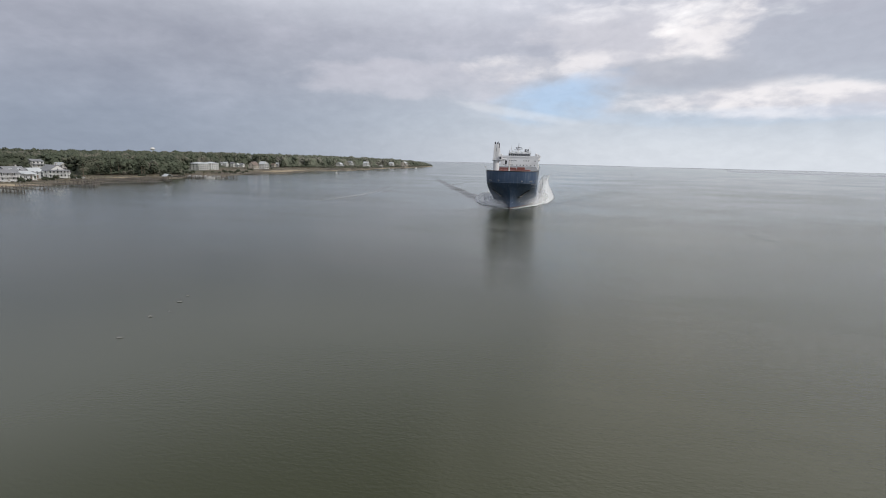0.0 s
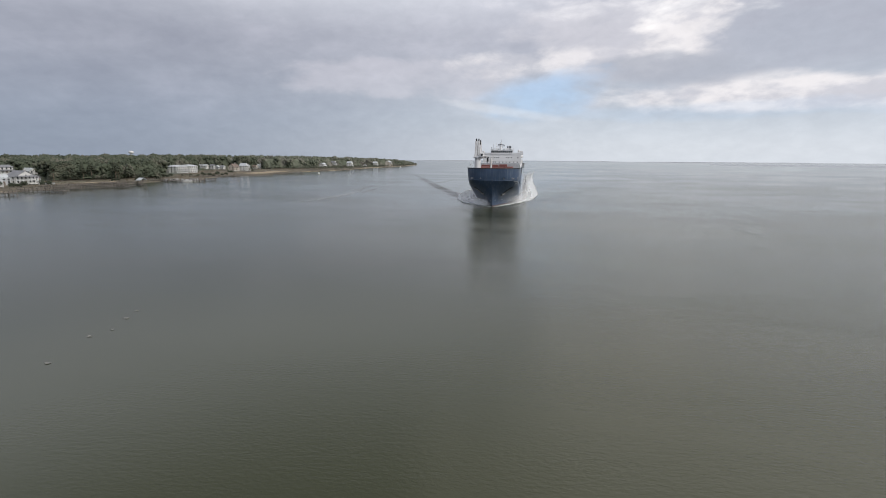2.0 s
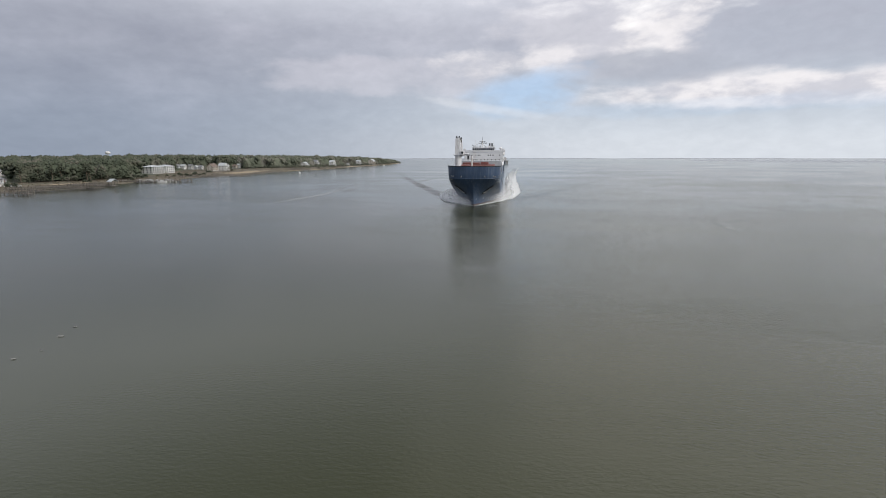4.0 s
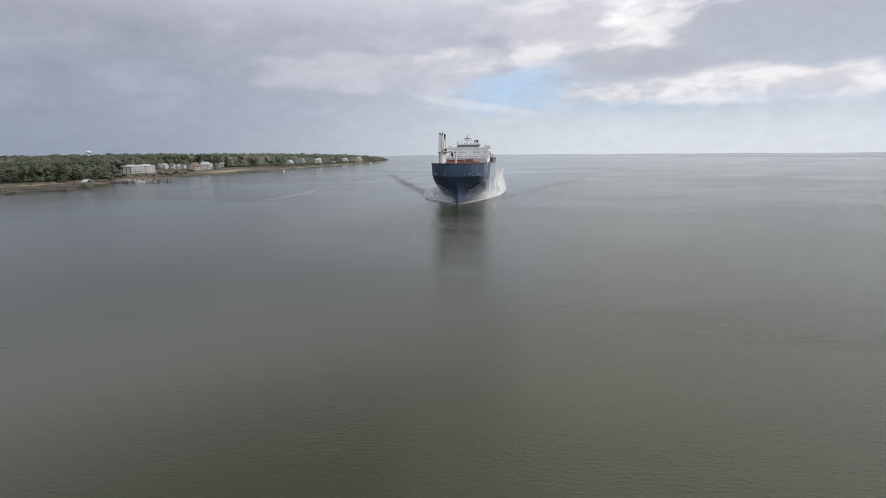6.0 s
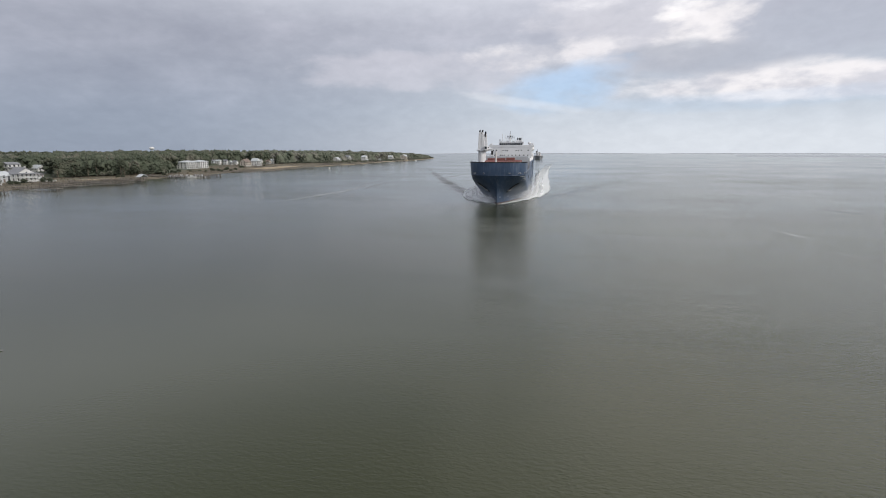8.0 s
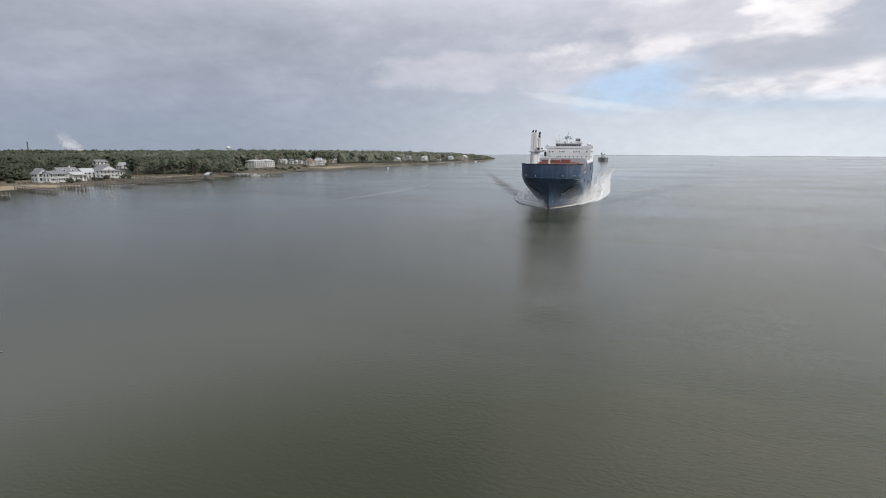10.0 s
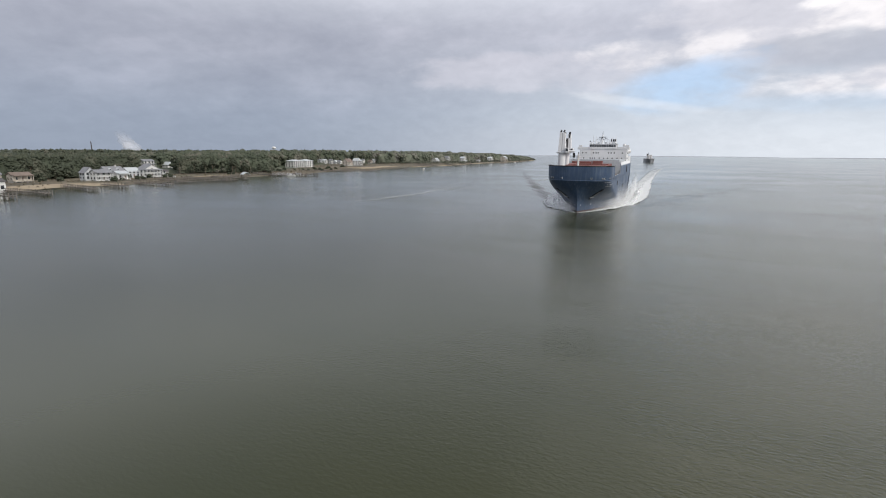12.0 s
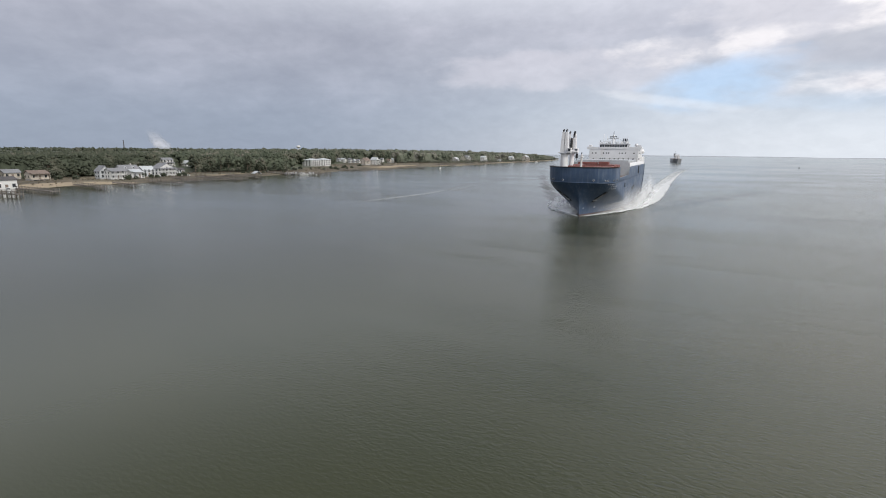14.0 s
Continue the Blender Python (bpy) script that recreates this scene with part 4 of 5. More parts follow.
house(*hx_(5), SIDING_GREY, ROOF_GREY, 5.0, 2.8, 0.6, "x", 1, chimney=True, dormer=True, label="wide pale grey house under a grey-green roof")
house(*hx_(6), SIDING, ROOF_PALE, 3.8, 1.4, 0.7, "x", 1, storeys=1, label="low white porch cottage with a pale metal roof")
house(*hx_(7), SIDING_GREY, ROOF_PALE, 4.2, 2.6, 0.6, "x", 0, label="grey-white house with a pale metal roof")
house(*hx_(8), SIDING, ROOF_GREY, 5.0, 3.7, 0.8, "y", 2, chimney=True, label="large white gabled house with stacked porches")
house(*hx_(9), SIDING, ROOF_GREY, 5.2, 1.8, 4.0, "x", 1, label="white house among the trees")
house(*hx_(10), SIDING, ROOF_PALE, 4.4, 2.8, 0.8, "y", 0, label="small white gabled house among the trees")
house(*hx_(11), SIDING_GREY, ROOF_DARK, 2.6, 1.2, 0.6, "x", 0, storeys=1, label="small grey outbuilding under trees")
for i, (a, r, rd, sd) in {13: (SIDING_GREY, ROOF_GREY, "x", 2), 14: (SIDING, ROOF_PALE, "y", 2), 15: (SIDING, ROOF_GREY, "y", 2), 16: (SIDING_GREY, ROOF_PALE, "x", 1), 17: (SIDING, ROOF_GREY, "y", 1),
                          21: (SIDING, ROOF_GREY, "y", 2), 22: (SIDING_TAN, ROOF_BROWN, "y", 1), 23: (SIDING, ROOF_PALE, "y", 2)}.items():
    house(*hx_(i), a, r, 4.6 if sd == 2 else 3, 2.2, 1.0, rd, 0, storeys=sd, label="small cottage at the edge of the wood")
house(*hx_(18), SIDING, ROOF_PALE, 6.2, 3.4, 1.2, "y", 2, label="white gabled house by the beach")
house(*hx_(19), SIDING_TAN, ROOF_BROWN, 4.6, 4.2, 1.2, "x", 0, chimney=True, label="broad house under a steep brown roof by the beach")
house(*hx_(20), SIDING, ROOF_GREY, 7.0, 2.4, 5.0, "x", 0, storeys=3, label="tall white house rising from the wood")
house(*hx_(24), SIDING, ROOF_PALE, 5.2, 2.4, 1.4, "x", 1, label="white beach house with a pale roof")
house(*hx_(25), SIDING, ROOF_GREY, 7.0, 3.0, 2.4, "y", 2, storeys=3, label="tall white beach house")
house(*hx_(26), SIDING, ROOF_PALE, 7.4, 3.0, 1.6, "y", 1, storeys=3, label="tall white house above the beach")
house(*hx_(27), SIDING, ROOF_GREY, 3.4, 1.8, 1.0, "x", 0, storeys=1, label="small white cottage above the beach")
house(*hx_(28), SIDING, ROOF_PALE, 6.8, 2.8, 1.6, "y", 1, label="white beach house near the point")
house(*hx_(29), SIDING_TAN, ROOF_PALE, 8.4, 3.2, 1.6, "x", 2, storeys=3, label="broad cream house near the point")


def apartment(x, y):
    """A long white building: two hipped blocks and a lower link, with galleries."""
    z0 = land_z(x, y)
    a = thing("apartment_building", pose(x, y, z0, 0, 0, 90), "long white three-storey building with grey hipped roofs", "building", "houses along the shore")
    for x0, x1, y0, y1, hh in ((-14, -1, -6.5, 6, 6.9), (-1, 3, -4.5, 5, 6.2), (3, 14, -7, 6, 7.1)):
        part("wall", box(x0, x1, y0, y1, -0.8, hh), SIDING, a)
        bm = bmesh.new()
        cy, o = (y0 + y1) / 2, 0.7
        vs = [bm.verts.new(p) for p in ((x0 - o, y0 - o, hh), (x1 + o, y0 - o, hh), (x1 + o, y1 + o, hh), (x0 - o, y1 + o, hh),
                                        (x0 + (x1 - x0) * 0.3, cy, hh + 1.7), (x1 - (x1 - x0) * 0.3, cy, hh + 1.7))]
        for f in ((0, 1, 5, 4), (1, 2, 5), (2, 3, 4, 5), (3, 0, 4), (3, 2, 1, 0)):
            bm.faces.new([vs[i] for i in f])
        part("roof", bm, ROOF_PALE, a)
        n = max(2, int((x1 - x0) / 2.4))
        for lv in range(3):
            for i in range(n):
                window(a, x0 + (x1 - x0) * (i + 0.5) / n, y0, 0.7 + lv * 2.2, 1.3, 1.5, "-y", SIDING)
            for i in range(3):
                window(a, x0, y0 + (y1 - y0) * (i + 0.5) / 3, 0.7 + lv * 2.2, 1.2, 1.5, "-x", SIDING) if x0 < -5 else None
                window(a, x1, y0 + (y1 - y0) * (i + 0.5) / 3, 0.7 + lv * 2.2, 1.2, 1.5, "+x", SIDING) if x1 > 5 else None
    for lv in range(2):
        g_ = part("balcony", box(-13.5, -1.5, -8, -6.5, 2.4 + lv * 2.2, 2.6 + lv * 2.2), SIDING, a)
        part("balcony_rail", box(-13.5, -1.5, -8.02, -7.94, 3.3 + lv * 2.2, 3.42 + lv * 2.2), SIDING, g_)
        for i in range(6):
            part("post", box(-13.5 + 2.4 * i - 0.1, -13.5 + 2.4 * i + 0.1, -8.0, -7.8, -0.8 if lv == 0 else 2.6, 2.4 + lv * 2.2 + (2.2 if lv else 0)), SIDING, g_)
    return a


flats = apartment(-395.5, 321.7)
flats.scale = (1.3, 1.1, 1.12)


# ---- docks ----
def dock(y, x0, x1, z=1.3, width=1.8, head=0.0, skew=0.0, roofed=False, label="weathered timber dock on piles", rails=True):
    """A timber walk on piles from the shore out over the water, with a platform at its end."""
    d = thing("dock", pose(x0, y, 0, 0, 0, skew), label, "dock", "docks along the shore")
    l = x1 - x0
    bm = bmesh.new()
    for i in range(int(l / 0.45)):
        box(i * 0.45, i * 0.45 + 0.41, -width / 2, width / 2, z - 0.06, z + rng.rand() * 0.02, 0, bm)
    part("decking", bm, TIMBER, d)
    for s in (-1, 1):
        part("beam", box(0, l, s * width / 2 - 0.1, s * width / 2 + 0.1, z - 0.35, z - 0.065), TIMBER, d)
        for i in range(int(l / 3) + 1):
            part("post", tube((i * 3 + 0.1, s * (width / 2 + 0.12), -2.5), (i * 3 + 0.1, s * (width / 2 + 0.12), z + 1.0 + 0.3 * rng.rand()), 0.16, 0.14, 8), TIMBER, d)
        if rails:
            part("rail", box(0, l, s * (width / 2 + 0.05) - 0.05, s * (width / 2 + 0.05) + 0.05, z + 0.85, z + 0.95), TIMBER, d)
    if head:
        part("platform", box(l - 1, l + head, -head * 0.7, head * 0.7, z - 0.3, z + 0.02, 0.03), TIMBER, d)
        for ax in (l, l + head - 0.3):
            for ay in (-head * 0.7 + 0.2, 0, head * 0.7 - 0.2):
                part("post", tube((ax, ay, -2.5), (ax, ay, z + (2.6 if roofed else 1.3)), 0.17, 0.15, 8), TIMBER, d)
        if roofed:
            hw = head * 0.7 + 0.4
            bm = bmesh.new()
            for s in (-1, 1):
                prism([(s * (hw + 0.2), z + 2.5), (0, z + 4.2), (0, z + 4.4), (s * (hw + 0.25), z + 2.7)], 0, head + 1.2, bm)
            bmesh.ops.rotate(bm, cent=(0, 0, 0), matrix=Matrix.Rotation(radians(-90), 3, "Z"), verts=bm.verts)
            bmesh.ops.translate(bm, vec=(l - 0.8, 0, 0), verts=bm.verts)
            part("roof", bm, ROOF_PALE, d, "pale metal boathouse roof")
    return d


def pier(ax, ay, bx, by, **more):
    """A dock between two points of the plan."""
    l = math.hypot(bx - ax, by - ay)
    return dock(ay, ax, ax + l, skew=math.degrees(math.atan2(by - ay, bx - ax)), **more)


pier(-252, -66.4, -226.9, -62.5, head=2.5)
pier(-263.6, -47.1, -229.8, -47.1, head=2.5)
pier(-273.3, -16.2, -239.5, -21, head=2.5)
pier(-270.4, 3.1, -250.1, 1.2, head=3, rails=False)
pier(-273.3, 25.3, -241.4, 23.4, head=2.5)
pier(-291.6, 54.2, -255.9, 45.6, head=2.5)
pier(-293.5, 74.5, -243.3, 67.8, head=3)
pier(-291.6, 98.6, -253, 92.8, head=3.2, roofed=True, label="timber dock with a roofed boathouse at its end")
pier(-312.8, 160.4, -274.2, 145.9, z=1.1)
pier(-274.2, 145.9, -254, 157.5, head=4)
pier(-267.5, 163.3, -252, 171, head=3)
pier(-319.6, 232.8, -259.7, 287.8, z=0.9, width=2.6, rails=False, label="low dark timber jetty along the beach")
pier(-293.5, 352.4, -261.7, 358.2, head=3)
pier(-305.2, 482, -282, 490.2, head=3)
pier(-297.5, 556.9, -267.7, 540.1, head=5)
pier(-301.4, 628.4, -275.6, 622.1, head=3)
pier(-300, 812, -274, 819, head=4)
pier(-300, 960, -276, 966, head=4)
pier(-257.8, 37.8, -246.2, 80.3, z=1.1, width=1.5)
wall_ = thing("seawall", pose(-321.6, 81.3, land_z(-321.6, 81.3), 0, 0, 3), "low white seawall by the lawn", "wall")
part("panel", box(-10.5, 10.5, -0.2, 0.2, -0.8, 1.1, 0.03), SIDING, wall_)
part("coping", box(-10.6, 10.6, -0.28, 0.28, 1.1, 1.24, 0.02), CONCRETE, wall_)
# low marsh on the far right bank
pts = []
for i in range(80):
    a_ = radians(19 + 50 * i / 79)
    line = []
    for d_, z_ in ((2150, -0.5), (2170, 1.0), (2230, 1.5), (2400, 1.8), (2700, 1.4), (2760, -0.5)):
        k_ = d_ + 260 * noise.noise((i * 0.06, 3, 0)) + 400 * max(0, 0.12 - i / 79)
        line.append((math.sin(a_) * k_, -190 + math.cos(a_) * k_, z_ * min(1, i / 14) if z_ > 0 else z_))
    pts.append(line)
marsh = new("marsh", grid_mesh("marsh", pts, FAR_LAND_HAZED))
tagged(marsh, "low marsh bank far across the channel, haze painted into its colour", "marsh", kind="structure")


# ---- the cargo ship ----
BEAM, KNUCKLE, LENGTH = 10.8, 11.5, 102.0


def half_breadth(y, z):
    """Half the hull's width at y metres abaft the stem's foot and height z."""
    w = min(max(z / KNUCKLE, 0.0), 1.0)
    y0 = stem_y(z)
    w = w ** 1.35
    run = 42 * (1 - w) ** 1.6 + 9.0 * w ** 0.8
    s = min(max((y - y0) / run, 0.0), 1.0)
    p, q = 1.5 + 0.9 * w, 1.0 + 1.5 * w ** 2
    b = BEAM * (1 - (1 - s) ** p) ** (1 / q)
    if y > LENGTH - 22:                      # the counter narrows a little
        b *= 1 - 0.10 * ((y - LENGTH + 22) / 22) ** 2 * (1 - w * 0.8)
    return b


def stem_y(z):
    w = min(max(z / KNUCKLE, -0.1), 1.35)
    return -5.5 * max(w, 0) ** 1.4


def hull_sheet(z_of_row, y_end, rows, cols=90):
    """Both sides of the hull between two heights, as rows of points from one side round the stem to the other."""
    out = []
    for r in range(rows):
        line = []
        for k in range(-cols, cols + 1):
            q = (abs(k) / cols) ** 1.9
            z = z_of_row(r, 0)
            y0 = stem_y(z)
            y = y0 + (y_end - y0) * q
            z = z_of_row(r, y)
            line.append((math.copysign(half_breadth(y, z), k) if k else 0.0, y, z))
        out.append(line)
    return out


ship = thing("cargo_ship", pose(0, 0, 0), "dark blue cargo ship with white deckhouse and deck cranes, under way", "ship")


def sheet(name, pts, mat, parent, label="", smooth=True):
    ob = new(name, grid_mesh(name, pts, mat, smooth))
    ob.parent = parent
    return tagged(ob, label)


ROWS = 22
hull = sheet("hull", hull_sheet(lambda r, y: 0.5 + (KNUCKLE - 0.5) * r / (ROWS - 1), LENGTH, ROWS), HULL, ship, "dark blue flared steel hull, streaked with rust")
sheet("boot_topping", hull_sheet(lambda r, y: -1.6 + 2.1 * r / 4, LENGTH, 5), BOOT, hull, "worn red boot-topping at the waterline")
# transom
part("transom", prism([(-BEAM * 0.95, 1.5), (BEAM * 0.95, 1.5), (BEAM, KNUCKLE), (BEAM, 16.0), (-BEAM, 16.0), (-BEAM, KNUCKLE)], LENGTH - 0.3, LENGTH), HULL, hull)


def rim(y):
    """The height of the ship's side above the knuckle."""
    return float(bend(y, [(-9, 16.45), (8.4, 16.45), (9.2, 12.8), (36.5, 12.8), (37.3, 15.9), (LENGTH, 16.0)]))


UP = 8


def band(thick):
    pts = []
    cols = 150
    for r in range(UP):
        line = []
        for k in range(-cols, cols + 1):
            q = (abs(k) / cols) ** 1.5
            o = float(bend(r / (UP - 1), [(0, 0.0), (0.35, 0.22), (1, 0.34)]))
            y0 = stem_y(KNUCKLE) - o * 1.2
            y = y0 + (LENGTH - y0) * q
            z = KNUCKLE + (rim(y) - KNUCKLE) * r / (UP - 1)
            b = half_breadth(y + o * 1.2 * max(0, 1 - y / 60), KNUCKLE) + o * max(0.2, min(1, 1 - (y - 4) / 40))
            line.append((math.copysign(max(b - thick, 0), k) if k else 0.0, y + thick * 0.8, z))
        pts.append(line)
    return pts


outer, inner = band(0.0), band(0.28)
sheet("bulwark", outer, HULL, ship, "blue bulwark and side plating above the knuckle", False)
# the bow's lining is coloured dark for the shade inside the bulwark
lining = [outer[-1]] + inner[::-1]
bow_ = [k for k, c in enumerate(outer[-1]) if c[1] < 9.4]
for cols_, mat, label in ((slice(0, bow_[0] + 1), SHIP_GREY, "pale inner face of the side plating"), (slice(bow_[0], bow_[-1] + 1), LINING_SHADE, "inner face of the bulwark, its shade painted dark"), (slice(bow_[-1], None), SHIP_GREY, "pale inner face of the side plating")):
    sheet("bulwark_lining", [row[cols_] for row in lining], mat, ship, label, False)
# knuckle rubbing strake, and the cap rail round the bow
for name, row, prof, mat in (("knuckle_strake", outer[0], ((-0.14, 0.0), (-0.12, 0.10), (0.12, 0.10), (0.14, -0.1)), HULL),
                             ("cap_rail", outer[-1][bow_[0] + 3:bow_[-1] - 2], ((-0.24, 0.0), (-0.22, 0.06), (0.10, 0.06), (0.12, -0.4)), BLACK)):
    sheet(name, [[(x + math.copysign(o, x) if abs(x) > 0.2 else x, y - (o if y < 2 else 0), z + dz_) for x, y, z in row] for dz_, o in prof], mat, ship)
# the white strake over the blue side plating
for sx in (-1, 1):
    ys_ = np.linspace(37.2, LENGTH - 0.2, 30)
    sheet("sheer_strake", [[(sx * (half_breadth(y, KNUCKLE) - o), y, z) for y in ys_] for z, o in ((15.7, 0.02), (17.3, 0.05), (17.35, 0.3))], SHIP_WHITE, ship, "white strake along the upper deck")
# decks
def deck_plate(y0, y1, z, inset=0.3):
    n = 24
    pts = []
    for i in range(n):
        y = y0 + (y1 - y0) * i / (n - 1)
        b = max(half_breadth(y, KNUCKLE) - inset, 0.05)
        pts.append([(-b, y, z), (0, y, z + 0.08), (b, y, z)])
    return pts


sheet("forecastle_deck", deck_plate(-5.0, 9, 14.6), DECK, ship)
sheet("well_deck", deck_plate(9, 38, 12.4), DECK, ship)
part("break_bulkhead", box(-BEAM + 0.3, BEAM - 0.3, 8.8, 9.1, 12.3, 14.65), SHIP_WHITE, ship)
sheet("upper_deck", deck_plate(37.4, LENGTH - 0.3, 17.2), DECK, ship)
part("cargo_front", box(-BEAM + 0.3, BEAM - 0.2, 37.2, 37.5, 12.3, 17.5, 0.03), SHIP_GREY, ship, "grey transverse bulkhead")

for y0 in (38.2, 47.6, 57.0):
    part("cargo_cover", box(-9.6, 10.1, y0, y0 + 9.2, 17.25, 18.3, 0.10), SHIP_GREY, ship, "pale grey steel cargo cover")

# red hatch covers and cargo on the fore deck
for y0 in (14.0, 21.5, 29.0):
    hc = part("hatch_cover", box(-8.6, 7.4, y0, y0 + 7, 14.9, 16.3 + (0.35 if y0 > 20 else 0.0), 0.08), RED, ship, "oxide-red steel hatch cover")
    for i in range(6):
        ax = -8.2 + 3.0 * i
        part("stiffener", box(ax, ax + 0.25, y0 - 0.06, y0 + 7.06, 15.0, 16.35 + (0.35 if y0 > 20 else 0.0)), RED, hc)
    part("coaming", box(-8.3, 7.1, y0 + 0.1, y0 + 6.9, 12.3, 14.9), SHIP_GREY, ship)


def red_box(x, y, z, lx, ly, lz):
    c = thing("freight_container", pose(x, y, z), "rust-red ribbed freight container standing on a hatch cover", "container", "containers on the fore deck")
    part("body", box(-lx / 2, lx / 2, -ly / 2, ly / 2, 0, lz, 0.05), RED, c)
    for i in range(int(lx / 0.6)):
        ax = -lx / 2 + 0.3 + 0.6 * i
        part("rib", box(ax - 0.1, ax + 0.1, -ly / 2 - 0.06, ly / 2 + 0.06, 0.12, lz - 0.12), RED, c)
    return c


red_box(-1.6, 25.0, 16.71, 4.6, 2.4, 0.9)
red_box(3.0, 25.2, 16.71, 3.6, 2.4, 1.1)
red_box(-5.4, 32.5, 16.71, 5.0, 2.4, 0.8)
# winches and bollards on the forecastle
for sx in (-1, 1):
    w_ = part("windlass", tube((sx * 2.2 - 1.0, 1.5, 15.6), (sx * 2.2 + 1.0, 1.5, 15.6), 0.7, None, 16), SHIP_GREY, ship)
    part("windlass_bed", box(sx * 2.2 - 1.3, sx * 2.2 + 1.3, 0.7, 2.3, 14.6, 15.1, 0.05), SHIP_GREY, ship)
    for ay in (-2.0, 5.0):
        for o in (-0.45, 0.45):
            part("bollard", tube((sx * 6.5 + o, ay, 14.6), (sx * 6.5 + o, ay, 15.5), 0.22, 0.25, 10), BLACK, ship)

# fairleads in the bulwark: pale rims round dark openings
def side_point(y):
    return half_breadth(y + 0.2, KNUCKLE) + 0.2


for y, z in ((-5.2, 12.3), (-3.4, 12.3), (-2.8, 12.3), (-0.4, 12.3), (3.6, 12.4)):
    for sx in (-1, 1):
        b = side_point(y)
        b2 = side_point(y + 0.3)
        nx, ny = 0.3, -(b2 - b)
        l = math.hypot(nx, ny)
        nx, ny = nx / l * sx, ny / l
        p = Vector((sx * b, y, z))
        nrm = Vector((nx, ny, 0))
        fl = part("fairlead", tube(p - nrm * 0.3, p + nrm * 0.12, 0.34, 0.30, 14), SHIP_GREY, ship, "pale steel fairlead rim")
        part("opening", tube(p + nrm * 0.1, p + nrm * 0.15, 0.22, 0.22, 12), BLACK, fl)


def hull_frame(y, z, sx):
    """A point on the flare, the way along the hull and out of it."""
    e = 0.15
    p = Vector((sx * half_breadth(y, z), y, z))
    a = Vector((sx * half_breadth(y + e, z), y + e, z)) - p
    b = Vector((sx * half_breadth(y, z + e), y, z + e)) - p
    n = a.cross(b)
    n.normalize()
    if n.x * sx < 0:
        n = -n
    return p, a.normalized(), b.normalized(), n


# hawse recesses, their shade a raised black patch, with stowed anchors, and the pale marks of the bow thruster
for sx in (-1, 1):
    bm_r, bm_a = bmesh.new(), bmesh.new()
    n_ = 14
    edge = []
    for i in range(n_):
        q = i / (n_ - 1)
        y, z = 3.2 - 1.4 * q, 4.7 + 3.7 * q
        wide = 1.0 * math.sin(math.pi * min(1, 0.16 + 0.7 * q)) ** 0.5
        p, a, b, n = hull_frame(y, z, sx)
        edge.append((p + a * wide * 0.6 + n * 0.22, p - a * wide * 0.6 + n * 0.22, p + a * wide * 0.6 - n * 0.3, p - a * wide * 0.6 - n * 0.3))
    vs = [[bm_r.verts.new(c) for c in e] for e in edge]
    for i in range(n_ - 1):
        for c0, c1 in ((0, 1), (1, 3), (3, 2), (2, 0)):
            bm_r.faces.new((vs[i][c0], vs[i][c1], vs[i + 1][c1], vs[i + 1][c0]))
    bmesh.ops.recalc_face_normals(bm_r, faces=bm_r.faces)
    rec = part("hawse_recess", bm_r, BLACK, ship, "hawse recess, its shade painted black")
    p0, _, _, n0 = hull_frame(2.6, 5.6, sx)
    p1, a1, _, n1 = hull_frame(2.0, 7.6, sx)
    tube(p0 + n0 * 0.3, p1 + n1 * 0.3, 0.16, 0.14, 8, bm_a)
    tube(p0 + n0 * 0.35 - a1 * 0.9, p0 + n0 * 0.35 + a1 * 0.9, 0.26, 0.2, 8, bm_a)
    part("anchor", bm_a, STEEL, rec, "stowed stockless anchor")
    p, a, b, n = hull_frame(7.0, 2.6, sx)
    part("thruster_mark", tube(p - n * 0.05, p + n * 0.03, 0.32, 0.32, 12), SHIP_WHITE, ship)
    p, a, b, n = hull_frame(1.2, 2.6, sx)
    part("draught_mark", tube(p - n * 0.05, p + n * 0.03, 0.22, 0.22, 10), SHIP_WHITE, ship)
    # rows of lettering that cannot be read
    for z, y0, y1 in ((11.0, -1.8, 0.8), (10.2, 0.4, 5.2), (9.5, 0.8, 4.4)):
        bm = bmesh.new()
        yy = y0
        while yy < y1:
            p, a, b, n = hull_frame(yy, z, sx)
            c = [p + n * 0.06 + a * u + b * v for u, v in ((-0.24, -0.16), (0.24, -0.16), (0.24, 0.16), (-0.24, 0.16))]
            bm.faces.new([bm.verts.new(q) for q in c])
            yy += 0.8
        part("lettering", bm, SIDING, hull, "row of white bars on the bow")

# openings in the ship's side
for sx in (-1, 1):
    for y, z, w, h in ((72.0, 13.8, 2.4, 3.2), (53.0, 6.8, 3.6, 1.2), (57.0, 7.4, 2.6, 0.6), (26.0, 9.4, 1.0, 1.4)):
        b = half_breadth(y, min(z, KNUCKLE)) + (0.12 if z > KNUCKLE else 0)
        o = part("side_port", box(sx * b - 0.16, sx * b + 0.16, y - w / 2, y + w / 2, z - h / 2, z + h / 2, 0.03), BLACK, ship)
        part("port_frame", box(sx * b - 0.15, sx * b + 0.19, y - w / 2 - 0.15, y + w / 2 + 0.15, z + h / 2, z + h / 2 + 0.15), HULL, o)


# ---- deckhouse ----
DY = 68.0
house_body = part("deckhouse_body", box(-10.6, 10.6, DY, DY + 14, 17.2, 22.6, 0.12), SHIP_WHITE, ship, "white deckhouse front")
